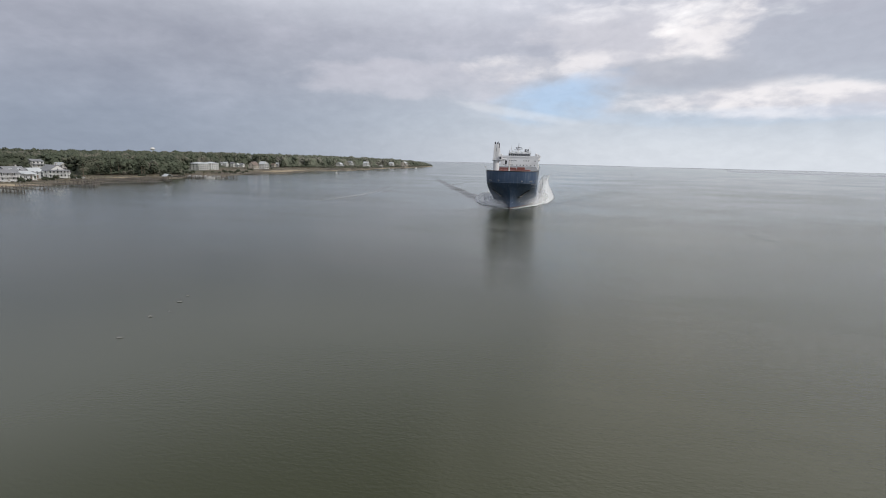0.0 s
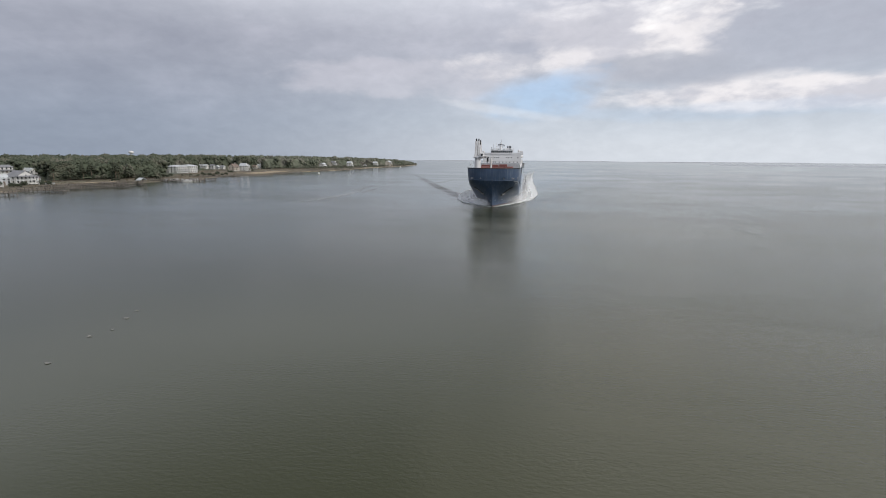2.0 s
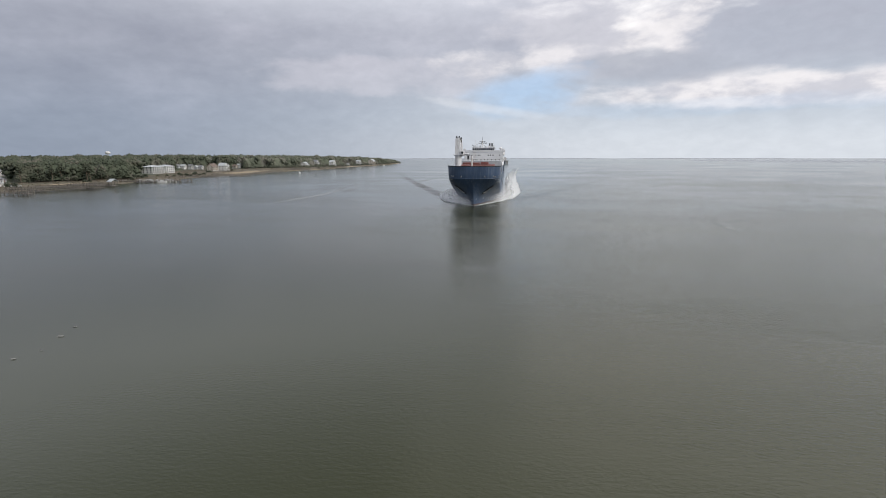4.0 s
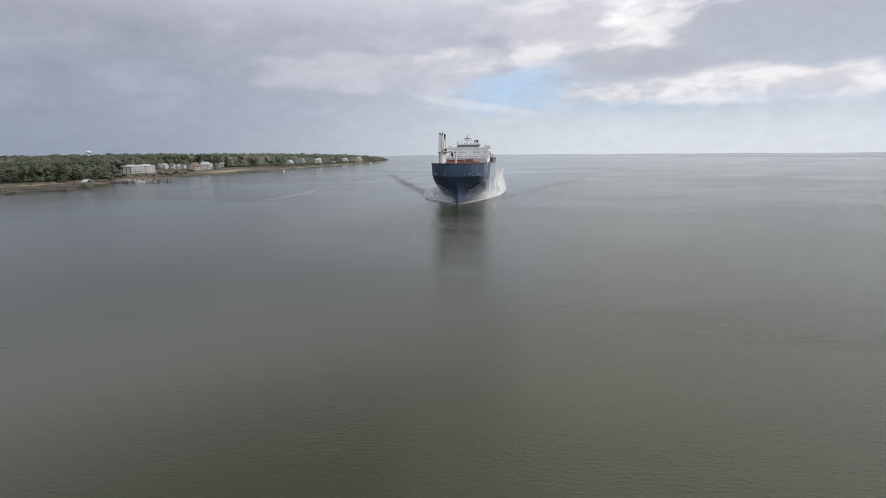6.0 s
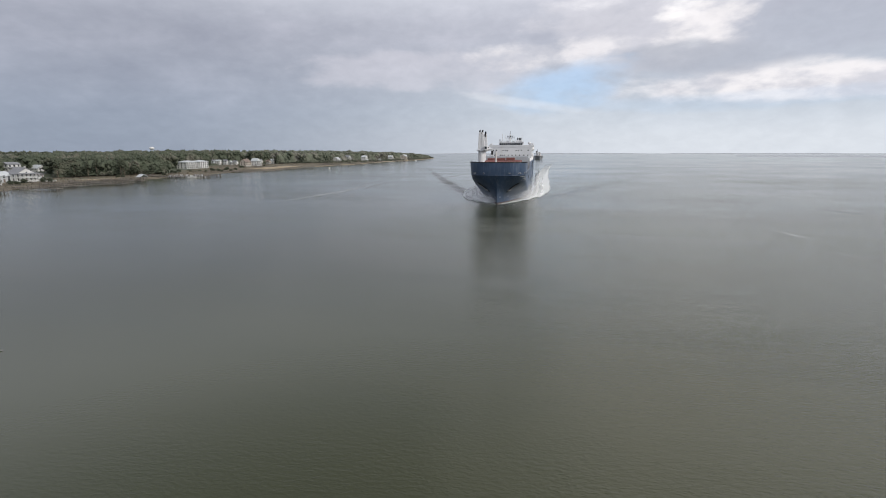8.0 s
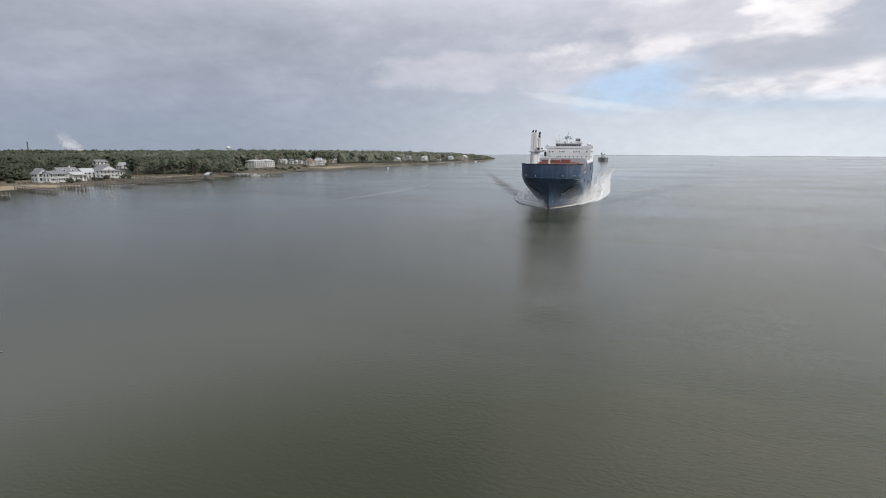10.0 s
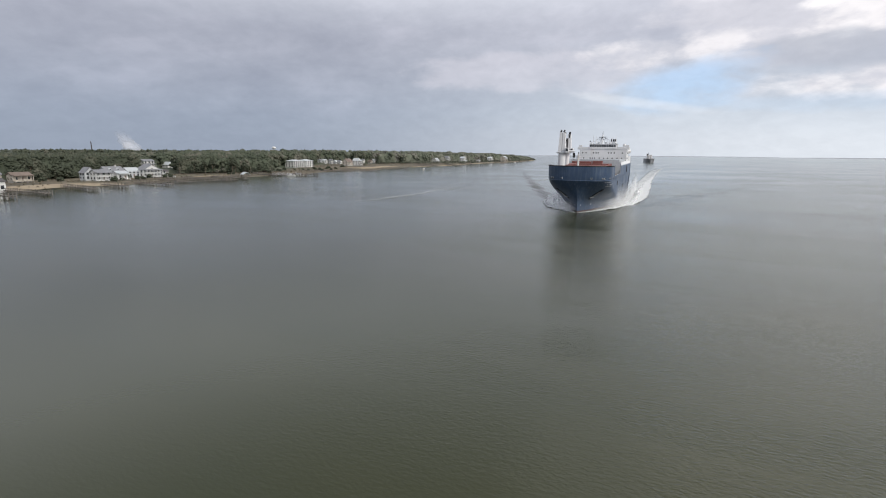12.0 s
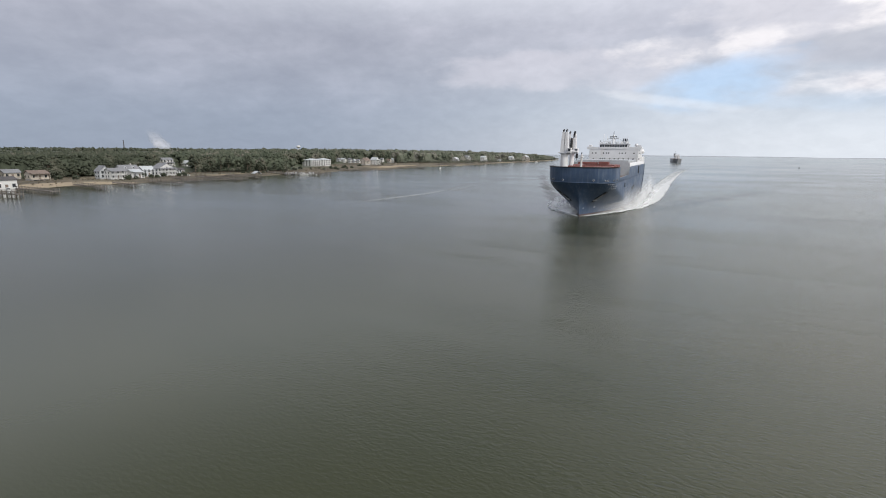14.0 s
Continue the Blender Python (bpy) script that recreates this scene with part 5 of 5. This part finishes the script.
for z, xs in ((18.5, (-8.6, -5.6, -4.6, -3.6, -1.4, 0.6, 2.4, 4.4, 6.6, 8.6)), (21.0, (-9.2, -7.6, -4.2, -3.0, -2.0, 2.6, 3.8, 5.2, 8.8))):
    for x in xs:
        part("window", box(x - 0.25, x + 0.25, DY - 0.07, DY + 0.05, z - 0.28, z + 0.28, 0.03), GLASS, house_body)
for z in (18.5, 21.0):
    for y in (DY + 2.5, DY + 5.5, DY + 9.0):
        for sx in (-1, 1):
            part("window", box(sx * 10.6 - 0.06, sx * 10.6 + 0.06, y - 0.4, y + 0.4, z - 0.45, z + 0.45), GLASS, house_body)
part("boat_deck", box(-10.66, 10.66, DY - 0.05, DY + 15, 19.7, 19.8), SHIP_WHITE, ship)
wing = part("bridge_wing", box(-11.6, 11.6, DY - 0.1, DY + 5.5, 22.6, 22.85, 0.04), SHIP_WHITE, ship)
for sx in (-1, 1):
    part("wing_bulwark", box(sx * 11.6 - 0.08, sx * 11.6 + 0.08, DY - 0.1, DY + 5.5, 22.85, 23.75), SHIP_WHITE, wing)
    part("wing_bulwark", box(min(sx * 6.0, sx * 11.6), max(sx * 6.0, sx * 11.6), DY - 0.12, DY, 22.85, 23.75), SHIP_WHITE, wing)
    part("wing_cab", box(sx * 10.6 - 0.7, sx * 10.6 + 0.7, DY + 1, DY + 3, 22.86, 24.6, 0.08), SHIP_WHITE, wing)
bridge = part("wheelhouse", box(-6.2, 6.0, DY - 0.3, DY + 8, 22.86, 25.0, 0.10), SHIP_WHITE, ship, "white wheelhouse with a band of dark windows")
for i in range(11):
    x = -5.6 + 1.08 * i
    part("bridge_window", box(x - 0.44, x + 0.44, DY - 0.36, DY - 0.26, 23.75, 24.65, 0.02), GLASS, bridge)
for sx in (-1, 1):
    for i in range(3):
        part("bridge_window", box((6.0 if sx > 0 else -6.2) - 0.06, (6.0 if sx > 0 else -6.2) + 0.06, DY + 0.6 + 1.6 * i, DY + 1.8 + 1.6 * i, 23.75, 24.65), GLASS, bridge)
part("wheelhouse_roof", box(-6.6, 6.4, DY - 0.7, DY + 8.3, 25.0, 25.16, 0.03), SHIP_WHITE, bridge)
bm = bmesh.new()
for i in range(14):
    x = -6.4 + 12.6 * i / 13
    tube((x, DY - 0.5, 25.1), (x, DY - 0.5, 26.1), 0.035, None, 6, bm)
for z in (25.6, 26.1):
    tube((-6.4, DY - 0.5, z), (6.2, DY - 0.5, z), 0.035, None, 6, bm)
part("monkey_rail", bm, SHIP_WHITE, bridge)
# radar mast and aerials
mast = part("radar_mast", tube((-0.9, DY + 4, 25.1), (-0.9, DY + 4, 29.3), 0.52, 0.30, 10), SHIP_WHITE, ship, "white radar mast")
part("crosstree", box(-3.0, 1.4, DY + 3.7, DY + 4.3, 27.3, 27.6, 0.03), SHIP_GREY, mast)
part("radar_scanner", box(-2.6, 0.7, DY + 3.4, DY + 3.7, 28.2, 28.5, 0.05), BLACK, mast)
part("strut", tube((-2.6, DY + 4, 25.1), (-1.0, DY + 4, 28.2), 0.12, None, 8), SHIP_WHITE, mast)
part("strut", tube((0.9, DY + 4, 25.1), (-0.8, DY + 4, 28.2), 0.12, None, 8), SHIP_WHITE, mast)
part("topmast", tube((-0.9, DY + 4, 29.3), (-0.9, DY + 4, 31.0), 0.10, 0.06, 8), BLACK, mast)
for x, dy_, z, r_ in ((-6.0, 0.6, 27.4, 0.06), (-4.9, 2.5, 29.4, 0.13), (-4.2, 3.4, 27.6, 0.05), (-3.4, 2.2, 29.0, 0.11), (-2.6, 1.0, 27.4, 0.05), (1.6, 2.5, 28.6, 0.07), (2.6, 1.2, 27.0, 0.06), (3.6, 3.0, 28.2, 0.06), (5.4, 2.5, 28.9, 0.09), (6.0, 0.8, 27.0, 0.05)):
    ae = part("aerial", tube((x, DY + dy_, 25.1), (x, DY + dy_, z), r_, r_ * 0.7, 8), SHIP_WHITE, ship, "slim white aerial pole")
    part("aerial_foot", tube((x, DY + dy_, 25.1), (x, DY + dy_, 25.5), r_ + 0.12, r_ + 0.1, 8), SHIP_GREY, ae)
for x, w_, h_ in ((-5.6, 0.9, 0.7), (-2.0, 1.2, 0.9), (1.0, 1.0, 0.8), (4.4, 1.4, 0.9)):
    part("deck_locker", box(x - w_ / 2, x + w_ / 2, DY + 0.6, DY + 1.4, 25.1, 25.1 + h_, 0.06), SHIP_GREY, bridge)
part("searchlight", tube((-5.9, DY - 0.5, 26.3), (-5.9, DY + 0.1, 26.3), 0.28, 0.22, 12), BLACK, bridge)
part("signal_halyard", tube((-3.0, DY + 4, 27.5), (-5.9, DY + 1, 25.2), 0.03, None, 5), BLACK, mast)
part("signal_halyard", tube((1.4, DY + 4, 27.5), (5.6, DY + 1, 25.2), 0.03, None, 5), BLACK, mast)
for x in (-2.2, -1.6, 0.4, 1.0):
    part("mast_lamp", tube((x, DY + 4, 27.6), (x, DY + 4, 28.1), 0.12, 0.12, 8), BLACK, mast)
dome = bmesh.new()
bmesh.ops.create_uvsphere(dome, u_segments=16, v_segments=10, radius=0.75)
bmesh.ops.translate(dome, vec=(9.2, DY + 3.5, 24.6), verts=dome.verts)
part("satellite_dome", dome, SHIP_WHITE, ship, smooth=True)
part("dome_stand", tube((9.2, DY + 3.5, 22.8), (9.2, DY + 3.5, 24.2), 0.18, None, 8), SHIP_WHITE, ship)
# funnel
fun = part("funnel", prism_x([(DY + 8.6, 22.6), (DY + 12.6, 22.6), (DY + 12.2, 25.9), (DY + 9.2, 26.3)], 1.8, 5.0), SHIP_WHITE, ship, "white funnel with black exhaust pipes")
for x, y in ((2.7, DY + 10), (3.5, DY + 10.6), (4.3, DY + 10.2)):
    part("exhaust_pipe", tube((x, y, 25.6), (x, y, 27.7), 0.34, 0.30, 12), BLACK, fun)
# block abaft the deckhouse, lifeboats
part("aft_house", box(-9.8, 9.8, DY + 14, DY + 27, 17.2, 20.4, 0.10), SHIP_WHITE, ship)
for sx in (-1, 1):
    lb = bmesh.new()
    bmesh.ops.create_uvsphere(lb, u_segments=18, v_segments=12, radius=1)
    bmesh.ops.scale(lb, vec=(1.2, 3.6, 1.25), verts=lb.verts)
    bmesh.ops.translate(lb, vec=(sx * 10.2, DY + 19, 21.9), verts=lb.verts)
    part("lifeboat", lb, SHIP_WHITE, ship, "white enclosed lifeboat", True)
    for ay in (DY + 16.6, DY + 21.4):
        part("davit", tube((sx * 9.6, ay, 20.4), (sx * 10.6, ay, 23.6), 0.16, 0.12, 8), SHIP_WHITE, ship)
    part("side_house", box(min(sx * 9.0, sx * 10.75), max(sx * 9.0, sx * 10.75), DY + 14.1, LENGTH - 4, 17.2, 19.4, 0.08), SHIP_WHITE, ship)


# ---- deck cranes and foremast ----
def crane(y, jib, base_z, dx=0.0):
    first = set(scene.objects)
    r = 0.95 if jib else 1.4
    c = part("crane_pedestal", tube((-7.2, y, base_z), (-7.2, y, 20.6), r, r * 0.92, 24), SHIP_WHITE, ship, "white deck crane column")
    part("slew_ring", tube((-7.2, y, 20.6), (-7.2, y, 20.9), r + 0.3, r + 0.3, 24), SHIP_GREY, c)
    part("crane_platform", box(-9.2, -5.0, y - 1.3, y + 1.3, 20.9, 21.15, 0.04), SHIP_WHITE, c)
    for x, w0, w1 in ((-7.95, 0.62, 0.42), (-6.55, 0.66, 0.42)) if not jib else ((-8.35, 0.30, 0.22), (-6.35, 0.72, 0.55)):
        t_ = bmesh.new()
        lean = 0.06 if x < -7.5 else -0.28
        lo = [t_.verts.new((x + a * w0, y + b * 1.1, 21.2)) for a, b in ((-1, -1), (1, -1), (1, 1), (-1, 1))]
        hi = [t_.verts.new((x + lean + a * w1, y + b * 0.5, 28.0)) for a, b in ((-1, -1), (1, -1), (1, 1), (-1, 1))]
        t_.faces.new(lo[::-1]), t_.faces.new(hi)
        for i in range(4):
            t_.faces.new((lo[i], lo[(i + 1) % 4], hi[(i + 1) % 4], hi[i]))
        bmesh.ops.bevel(t_, geom=list(t_.edges), offset=0.06, segments=2, profile=0.6, affect="EDGES")
        tw = part("crane_tower", t_, SHIP_WHITE, ship, "tapered white crane tower")
        part("sheave", tube((x + lean, y - 0.5, 28.2), (x + lean, y + 0.5, 28.7), 0.30, 0.30, 12), BLACK, tw)
    cab = part("crane_cab", box(-5.9, -4.7, y - 1.9, y - 0.5, 20.9, 22.6, 0.08), SHIP_WHITE, ship)
    part("cab_window", box(-5.7, -4.9, y - 1.95, y - 1.88, 21.5, 22.4), GLASS, cab)
    for ob in set(scene.objects) - first:
        if ob.parent == ship:
            ob.location.x += dx
    return c


crane(5.0, False, 14.6)
crane(22.0, True, 12.3, -1.2)
# dark gear between the towers of the second crane
part("hoist_drum", tube((-8.6, 21.0, 21.4), (-8.6, 21.0, 26.4), 0.48, 0.40, 14), BLACK, ship)
part("luffing_gear", box(-7.95, -7.45, 21.3, 22.7, 26.6, 28.9, 0.05), BLACK, ship)
# folded jib with its hook block
bm = bmesh.new()
tube((-6.2, 4.4, 21.6), (-2.6, 4.0, 21.3), 0.42, 0.30, 8, bm)
tube((-6.0, 4.4, 20.4), (-3.4, 4.1, 21.2), 0.26, 0.2, 8, bm)
jib = part("jib", bm, SHIP_WHITE, ship, "white folded crane jib")
part("hook_block", box(-3.2, -2.4, 3.7, 4.3, 19.2, 20.8, 0.15), BLACK, jib)
part("hook_cable", tube((-2.8, 4.0, 18.4), (-2.8, 4.0, 21.2), 0.07, None, 6), BLACK, jib)
fm = part("foremast", tube((-1.3, 4.6, 14.6), (-1.3, 4.6, 20.6), 0.42, 0.30, 12), SHIP_WHITE, ship, "white foremast with a lamp platform")
part("lamp_platform", tube((-1.3, 4.6, 19.5), (-1.3, 4.6, 19.7), 0.75, 0.75, 14), SHIP_WHITE, fm)
part("mast_lamp", tube((-1.3, 4.6, 20.6), (-1.3, 4.6, 21.1), 0.2, 0.14, 8), BLACK, fm)


# ---- the second ship, far astern ----
far_ship = thing("coaster", pose(-3, 1135, 0, 0, 0, 6) @ Matrix.Scale(1.12, 4), "far-off grey cargo ship coming up astern", "ship")
pts = []
for r in range(6):
    z = -1.0 + 9.0 * r / 5
    line = []
    for k in range(-24, 25):
        q = (abs(k) / 24) ** 1.5
        y = -3.0 * r / 5 + 90 * q
        b = 8.6 * (1 - (1 - min(1, (y + 3.0 * r / 5) / (26 - 3 * r))) ** 2)
        line.append((math.copysign(b, k) if k else 0, y, z))
    pts.append(line)
# slate grey lightened in its colour for the haze at that distance
sheet("hull", pts, material("hazed_grey_hull", (0.30, 0.31, 0.33), 0.6, spread=0.2, grain=0.3, stain=(0.2, 0.16, 0.14)), far_ship, "slate grey hull, paled by painted haze")
part("deck", box(-8.3, 8.3, 12, 88, 7.2, 7.9), DECK, far_ship)
part("deckhouse", box(-3.0, 8.4, 60, 74, 7.9, 14.6, 0.2), SHIP_WHITE, far_ship)
part("wheelhouse", box(-2, 7, 60, 68, 14.6, 17, 0.15), SHIP_WHITE, far_ship)
part("mast", tube((0, 64, 17), (0, 64, 23), 0.5, 0.3, 8), BLACK, far_ship)
part("foremast", tube((0, 6, 7), (0, 6, 16), 0.4, 0.3, 8), BLACK, far_ship)
part("funnel", tube((-2, 71, 14.5), (-2, 71, 19), 1.5, 1.3, 12), BLACK, far_ship)
for ay in (22, 42):
    part("cargo_gear", box(-4, -1.5, ay, ay + 3, 7.9, 14, 0.2), SHIP_GREY, far_ship)

# ---- small craft and marks ----
def motor_boat(x, y, turn, label):
    b = thing("motor_boat", pose(x, y, 0, 0, 0, turn), label, "boat", "small boats")
    pts = []
    for r in range(5):
        z = -0.4 + 1.6 * r / 4
        pts.append([(math.copysign((0.7 + 0.5 * r / 4) * (1 - (1 - min(1, (abs(k) / 8) * 1.5)) ** 2), k) if k else 0, -0.4 * r / 4 + 7 * abs(k) / 8, z) for k in range(-8, 9)])
    sheet("hull", pts, SIDING, b)
    part("deck", box(-1.1, 1.1, 1.2, 6.9, 0.75, 0.85), SIDING, b)
    part("cabin", box(-0.8, 0.8, 2.4, 4.8, 0.8, 2.2, 0.12), SIDING, b)
    part("windscreen", box(-0.7, 0.7, 2.33, 2.41, 1.4, 2.0), GLASS, b)
    return b


motor_boat(-172, 1440, 100, "small white motor boat crossing far off")
motor_boat(-330, 2640, 80, "small white motor boat crossing far off")
motor_boat(-252, -54.8, 70, "white boat lying beside a dock")
motor_boat(-240.4, 365.9, 200, "small white boat moored off the beach")
for bx, by, turn in ((-276.1, 150.8, 80), (-272.3, 152.7, 70), (-269.4, 149.8, 95), (-266.5, 156.5, 60), (-262.6, 153.6, 85), (-259.7, 160.4, 75), (-255.9, 162.3, 100), (-264.6, 165.2, 65), (-257.8, 153.6, 110), (-271.3, 157.5, 85)):
    motor_boat(bx, by, turn, "small white boat in the dock by the long building")
motor_boat(-264, 862, 160, "small white boat by a long dock")
buoy = thing("channel_buoy", pose(183, 793, -0.3), "dark channel buoy on the water", "buoy")
part("float", tube((0, 0, -0.5), (0, 0, 0.7), 0.9, 0.9, 14), BLACK, buoy)
part("tower", tube((0, 0, 0.8), (0, 0, 2.6), 0.5, 0.2, 8), BLACK, buoy)

# ---- far landmarks over the woods ----
tw_ = thing("water_tower", pose(-1291, 1247, 0), "white water tower standing over the woods", "tower")
bm = bmesh.new()
bmesh.ops.create_uvsphere(bm, u_segments=24, v_segments=14, radius=1)
bmesh.ops.scale(bm, vec=(8.0, 8.0, 5.0), verts=bm.verts)
bmesh.ops.translate(bm, vec=(0, 0, 33.0), verts=bm.verts)
part("tank", bm, SIDING, tw_, smooth=True)
part("stem", tube((0, 0, 0), (0, 0, 31), 2.2, 1.8, 14), SIDING, tw_)
st = thing("chimney_stack", pose(-1835, 931, 0), "slim dark stack over the woods", "chimney")
part("shaft", tube((0, 0, 0), (0, 0, 50), 2.0, 1.4, 12), ROOF_DARK, st)
for k, (dx_, w_, h_) in enumerate(((-70, 24, 22), (-34, 18, 26), (4, 32, 24))):
    tb = thing("tower_block", pose(-1330 + dx_, 2780, 0), "pale far-off apartment block over the woods", "building", "far apartment blocks")
    part("wall", box(-w_ / 2, w_ / 2, -9, 9, 0, h_), SIDING_GREY, tb)
    part("roof", box(-w_ / 2 - 0.5, w_ / 2 + 0.5, -9.5, 9.5, h_, h_ + 0.8), ROOF_GREY, tb)
    for lv in range(6):
        part("window_band", box(-w_ / 2 + 1, w_ / 2 - 1, -9.1, -8.9, 8 + lv * 3, 9.4 + lv * 3), GLASS, tb)

# steam over the woods
steam = bpy.data.materials.new("steam")
steam.use_nodes = True
n_ = Nodes(steam.node_tree)
sp = n_.add("ShaderNodeBsdfPrincipled")
at_ = n_.add("ShaderNodeTexCoord").outputs["Object"]
sp.inputs["Base Color"].default_value, sp.inputs["Roughness"].default_value = (0.86, 0.85, 0.85, 1), 1.0
sp.inputs["Specular IOR Level"].default_value = 0.0
uv_ = n_.add("ShaderNodeSeparateXYZ")
n_.put(uv_.inputs[0], n_.add("ShaderNodeTexCoord").outputs["UV"])
cloudy = n_.span(n_.noise(at_, 0.016, 4, 0.55), 0.30, 0.72, 0.04, 0.21)
n_.put(sp.inputs["Alpha"], n_.math("MULTIPLY", cloudy, n_.math("MULTIPLY", n_.span(uv_.outputs[1], 1.0, 0.15), n_.span(uv_.outputs[1], 1.0, 0.9))))
n_.put(n_.add("ShaderNodeOutputMaterial").inputs[0], sp.outputs[0])
for shell, grow in ((0, 1.0), (1, 0.72)):
    pts, uv = [], []
    for i in range(26):
        k = i / 25
        cx_, cy_, cz_ = -1796 - 46 * k ** 1.2, 1064 - 34 * k ** 1.2, 4 + 98 * k
        r_ = grow * (36 - 20 * k)
        row = []
        for j in range(29):
            c_, s__ = math.cos(j * math.tau / 28), math.sin(j * math.tau / 28)
            r2 = r_ * (1 + 0.5 * noise.noise((c_ * 1.3 + shell, s__ * 1.3, k * 5)))
            row.append((cx_ + c_ * r2, cy_ + s__ * r2, cz_))
            uv.append((j / 28, k))
        pts.append(row)
    plume = new("steam_plume", grid_mesh("steam_plume", pts, steam, True, uv))
    tagged(plume, "white steam plume rising behind the woods", "steam", kind="stuff")

# spray thrown up along the ship's side
spray = bpy.data.materials.new("spray")
spray.use_nodes = True
n_ = Nodes(spray.node_tree)
sp = n_.add("ShaderNodeBsdfPrincipled")
tc_ = n_.add("ShaderNodeTexCoord")
s_ = n_.add("ShaderNodeSeparateXYZ")
n_.put(s_.inputs[0], tc_.outputs["UV"])
sp.inputs["Base Color"].default_value, sp.inputs["Roughness"].default_value = (0.85, 0.86, 0.86, 1), 1.0
mist = n_.noise(n_.mapped(tc_.outputs["Object"], (0.6, 0.16, 0.6)), 0.16, 3, 0.5)
fall = n_.math("MULTIPLY", n_.span(s_.outputs[0], 1.0, 0.0, 0.0, 0.66), n_.math("MULTIPLY", n_.span(s_.outputs[1], 0.0, 0.30), n_.span(s_.outputs[1], 1.0, 0.6)))
n_.put(sp.inputs["Alpha"], n_.math("MULTIPLY", fall, n_.span(mist, 0.25, 0.75, 0.55, 0.72)))
n_.put(n_.add("ShaderNodeOutputMaterial").inputs[0], sp.outputs[0])
for sx, off, hi_, end in ((1, 2.0, 9.0, 150), (1, 3.6, 15.0, 170), (1, 2.8, 13.0, 160), (1, 6.0, 5.0, 190), (-1, 1.5, 6.0, 60), (-1, 3.0, 5.0, 60), (-1, 5.0, 4.0, 60), (-1, 8.0, 2.6, 60)):
    pts, uv = [], []
    for i in range(60):
        k = i / 59
        y = 2 + (end - 2) * k
        b_ = half_breadth(min(y, LENGTH - 1), 1.0) + off * (0.3 + 0.7 * min(1, k * 4))
        row = []
        for j in range(7):
            u = j / 6
            row.append((sx * (b_ + 0.8 * noise.noise((y * 0.12, u * 2, off))), y, 0.1 + u * hi_ * (0.8 + 0.25 * noise.noise((y * 0.06, off, 4)))))
            uv.append((u, (0.24 if sx < 0 else 0.0) + (0.76 if sx < 0 else 1.0) * k))
        pts.append(row)
    ob = new("spray", grid_mesh("spray", pts, spray, True, uv))
    tagged(ob, "thin white spray drifting off the bow wave", "spray", kind="stuff")
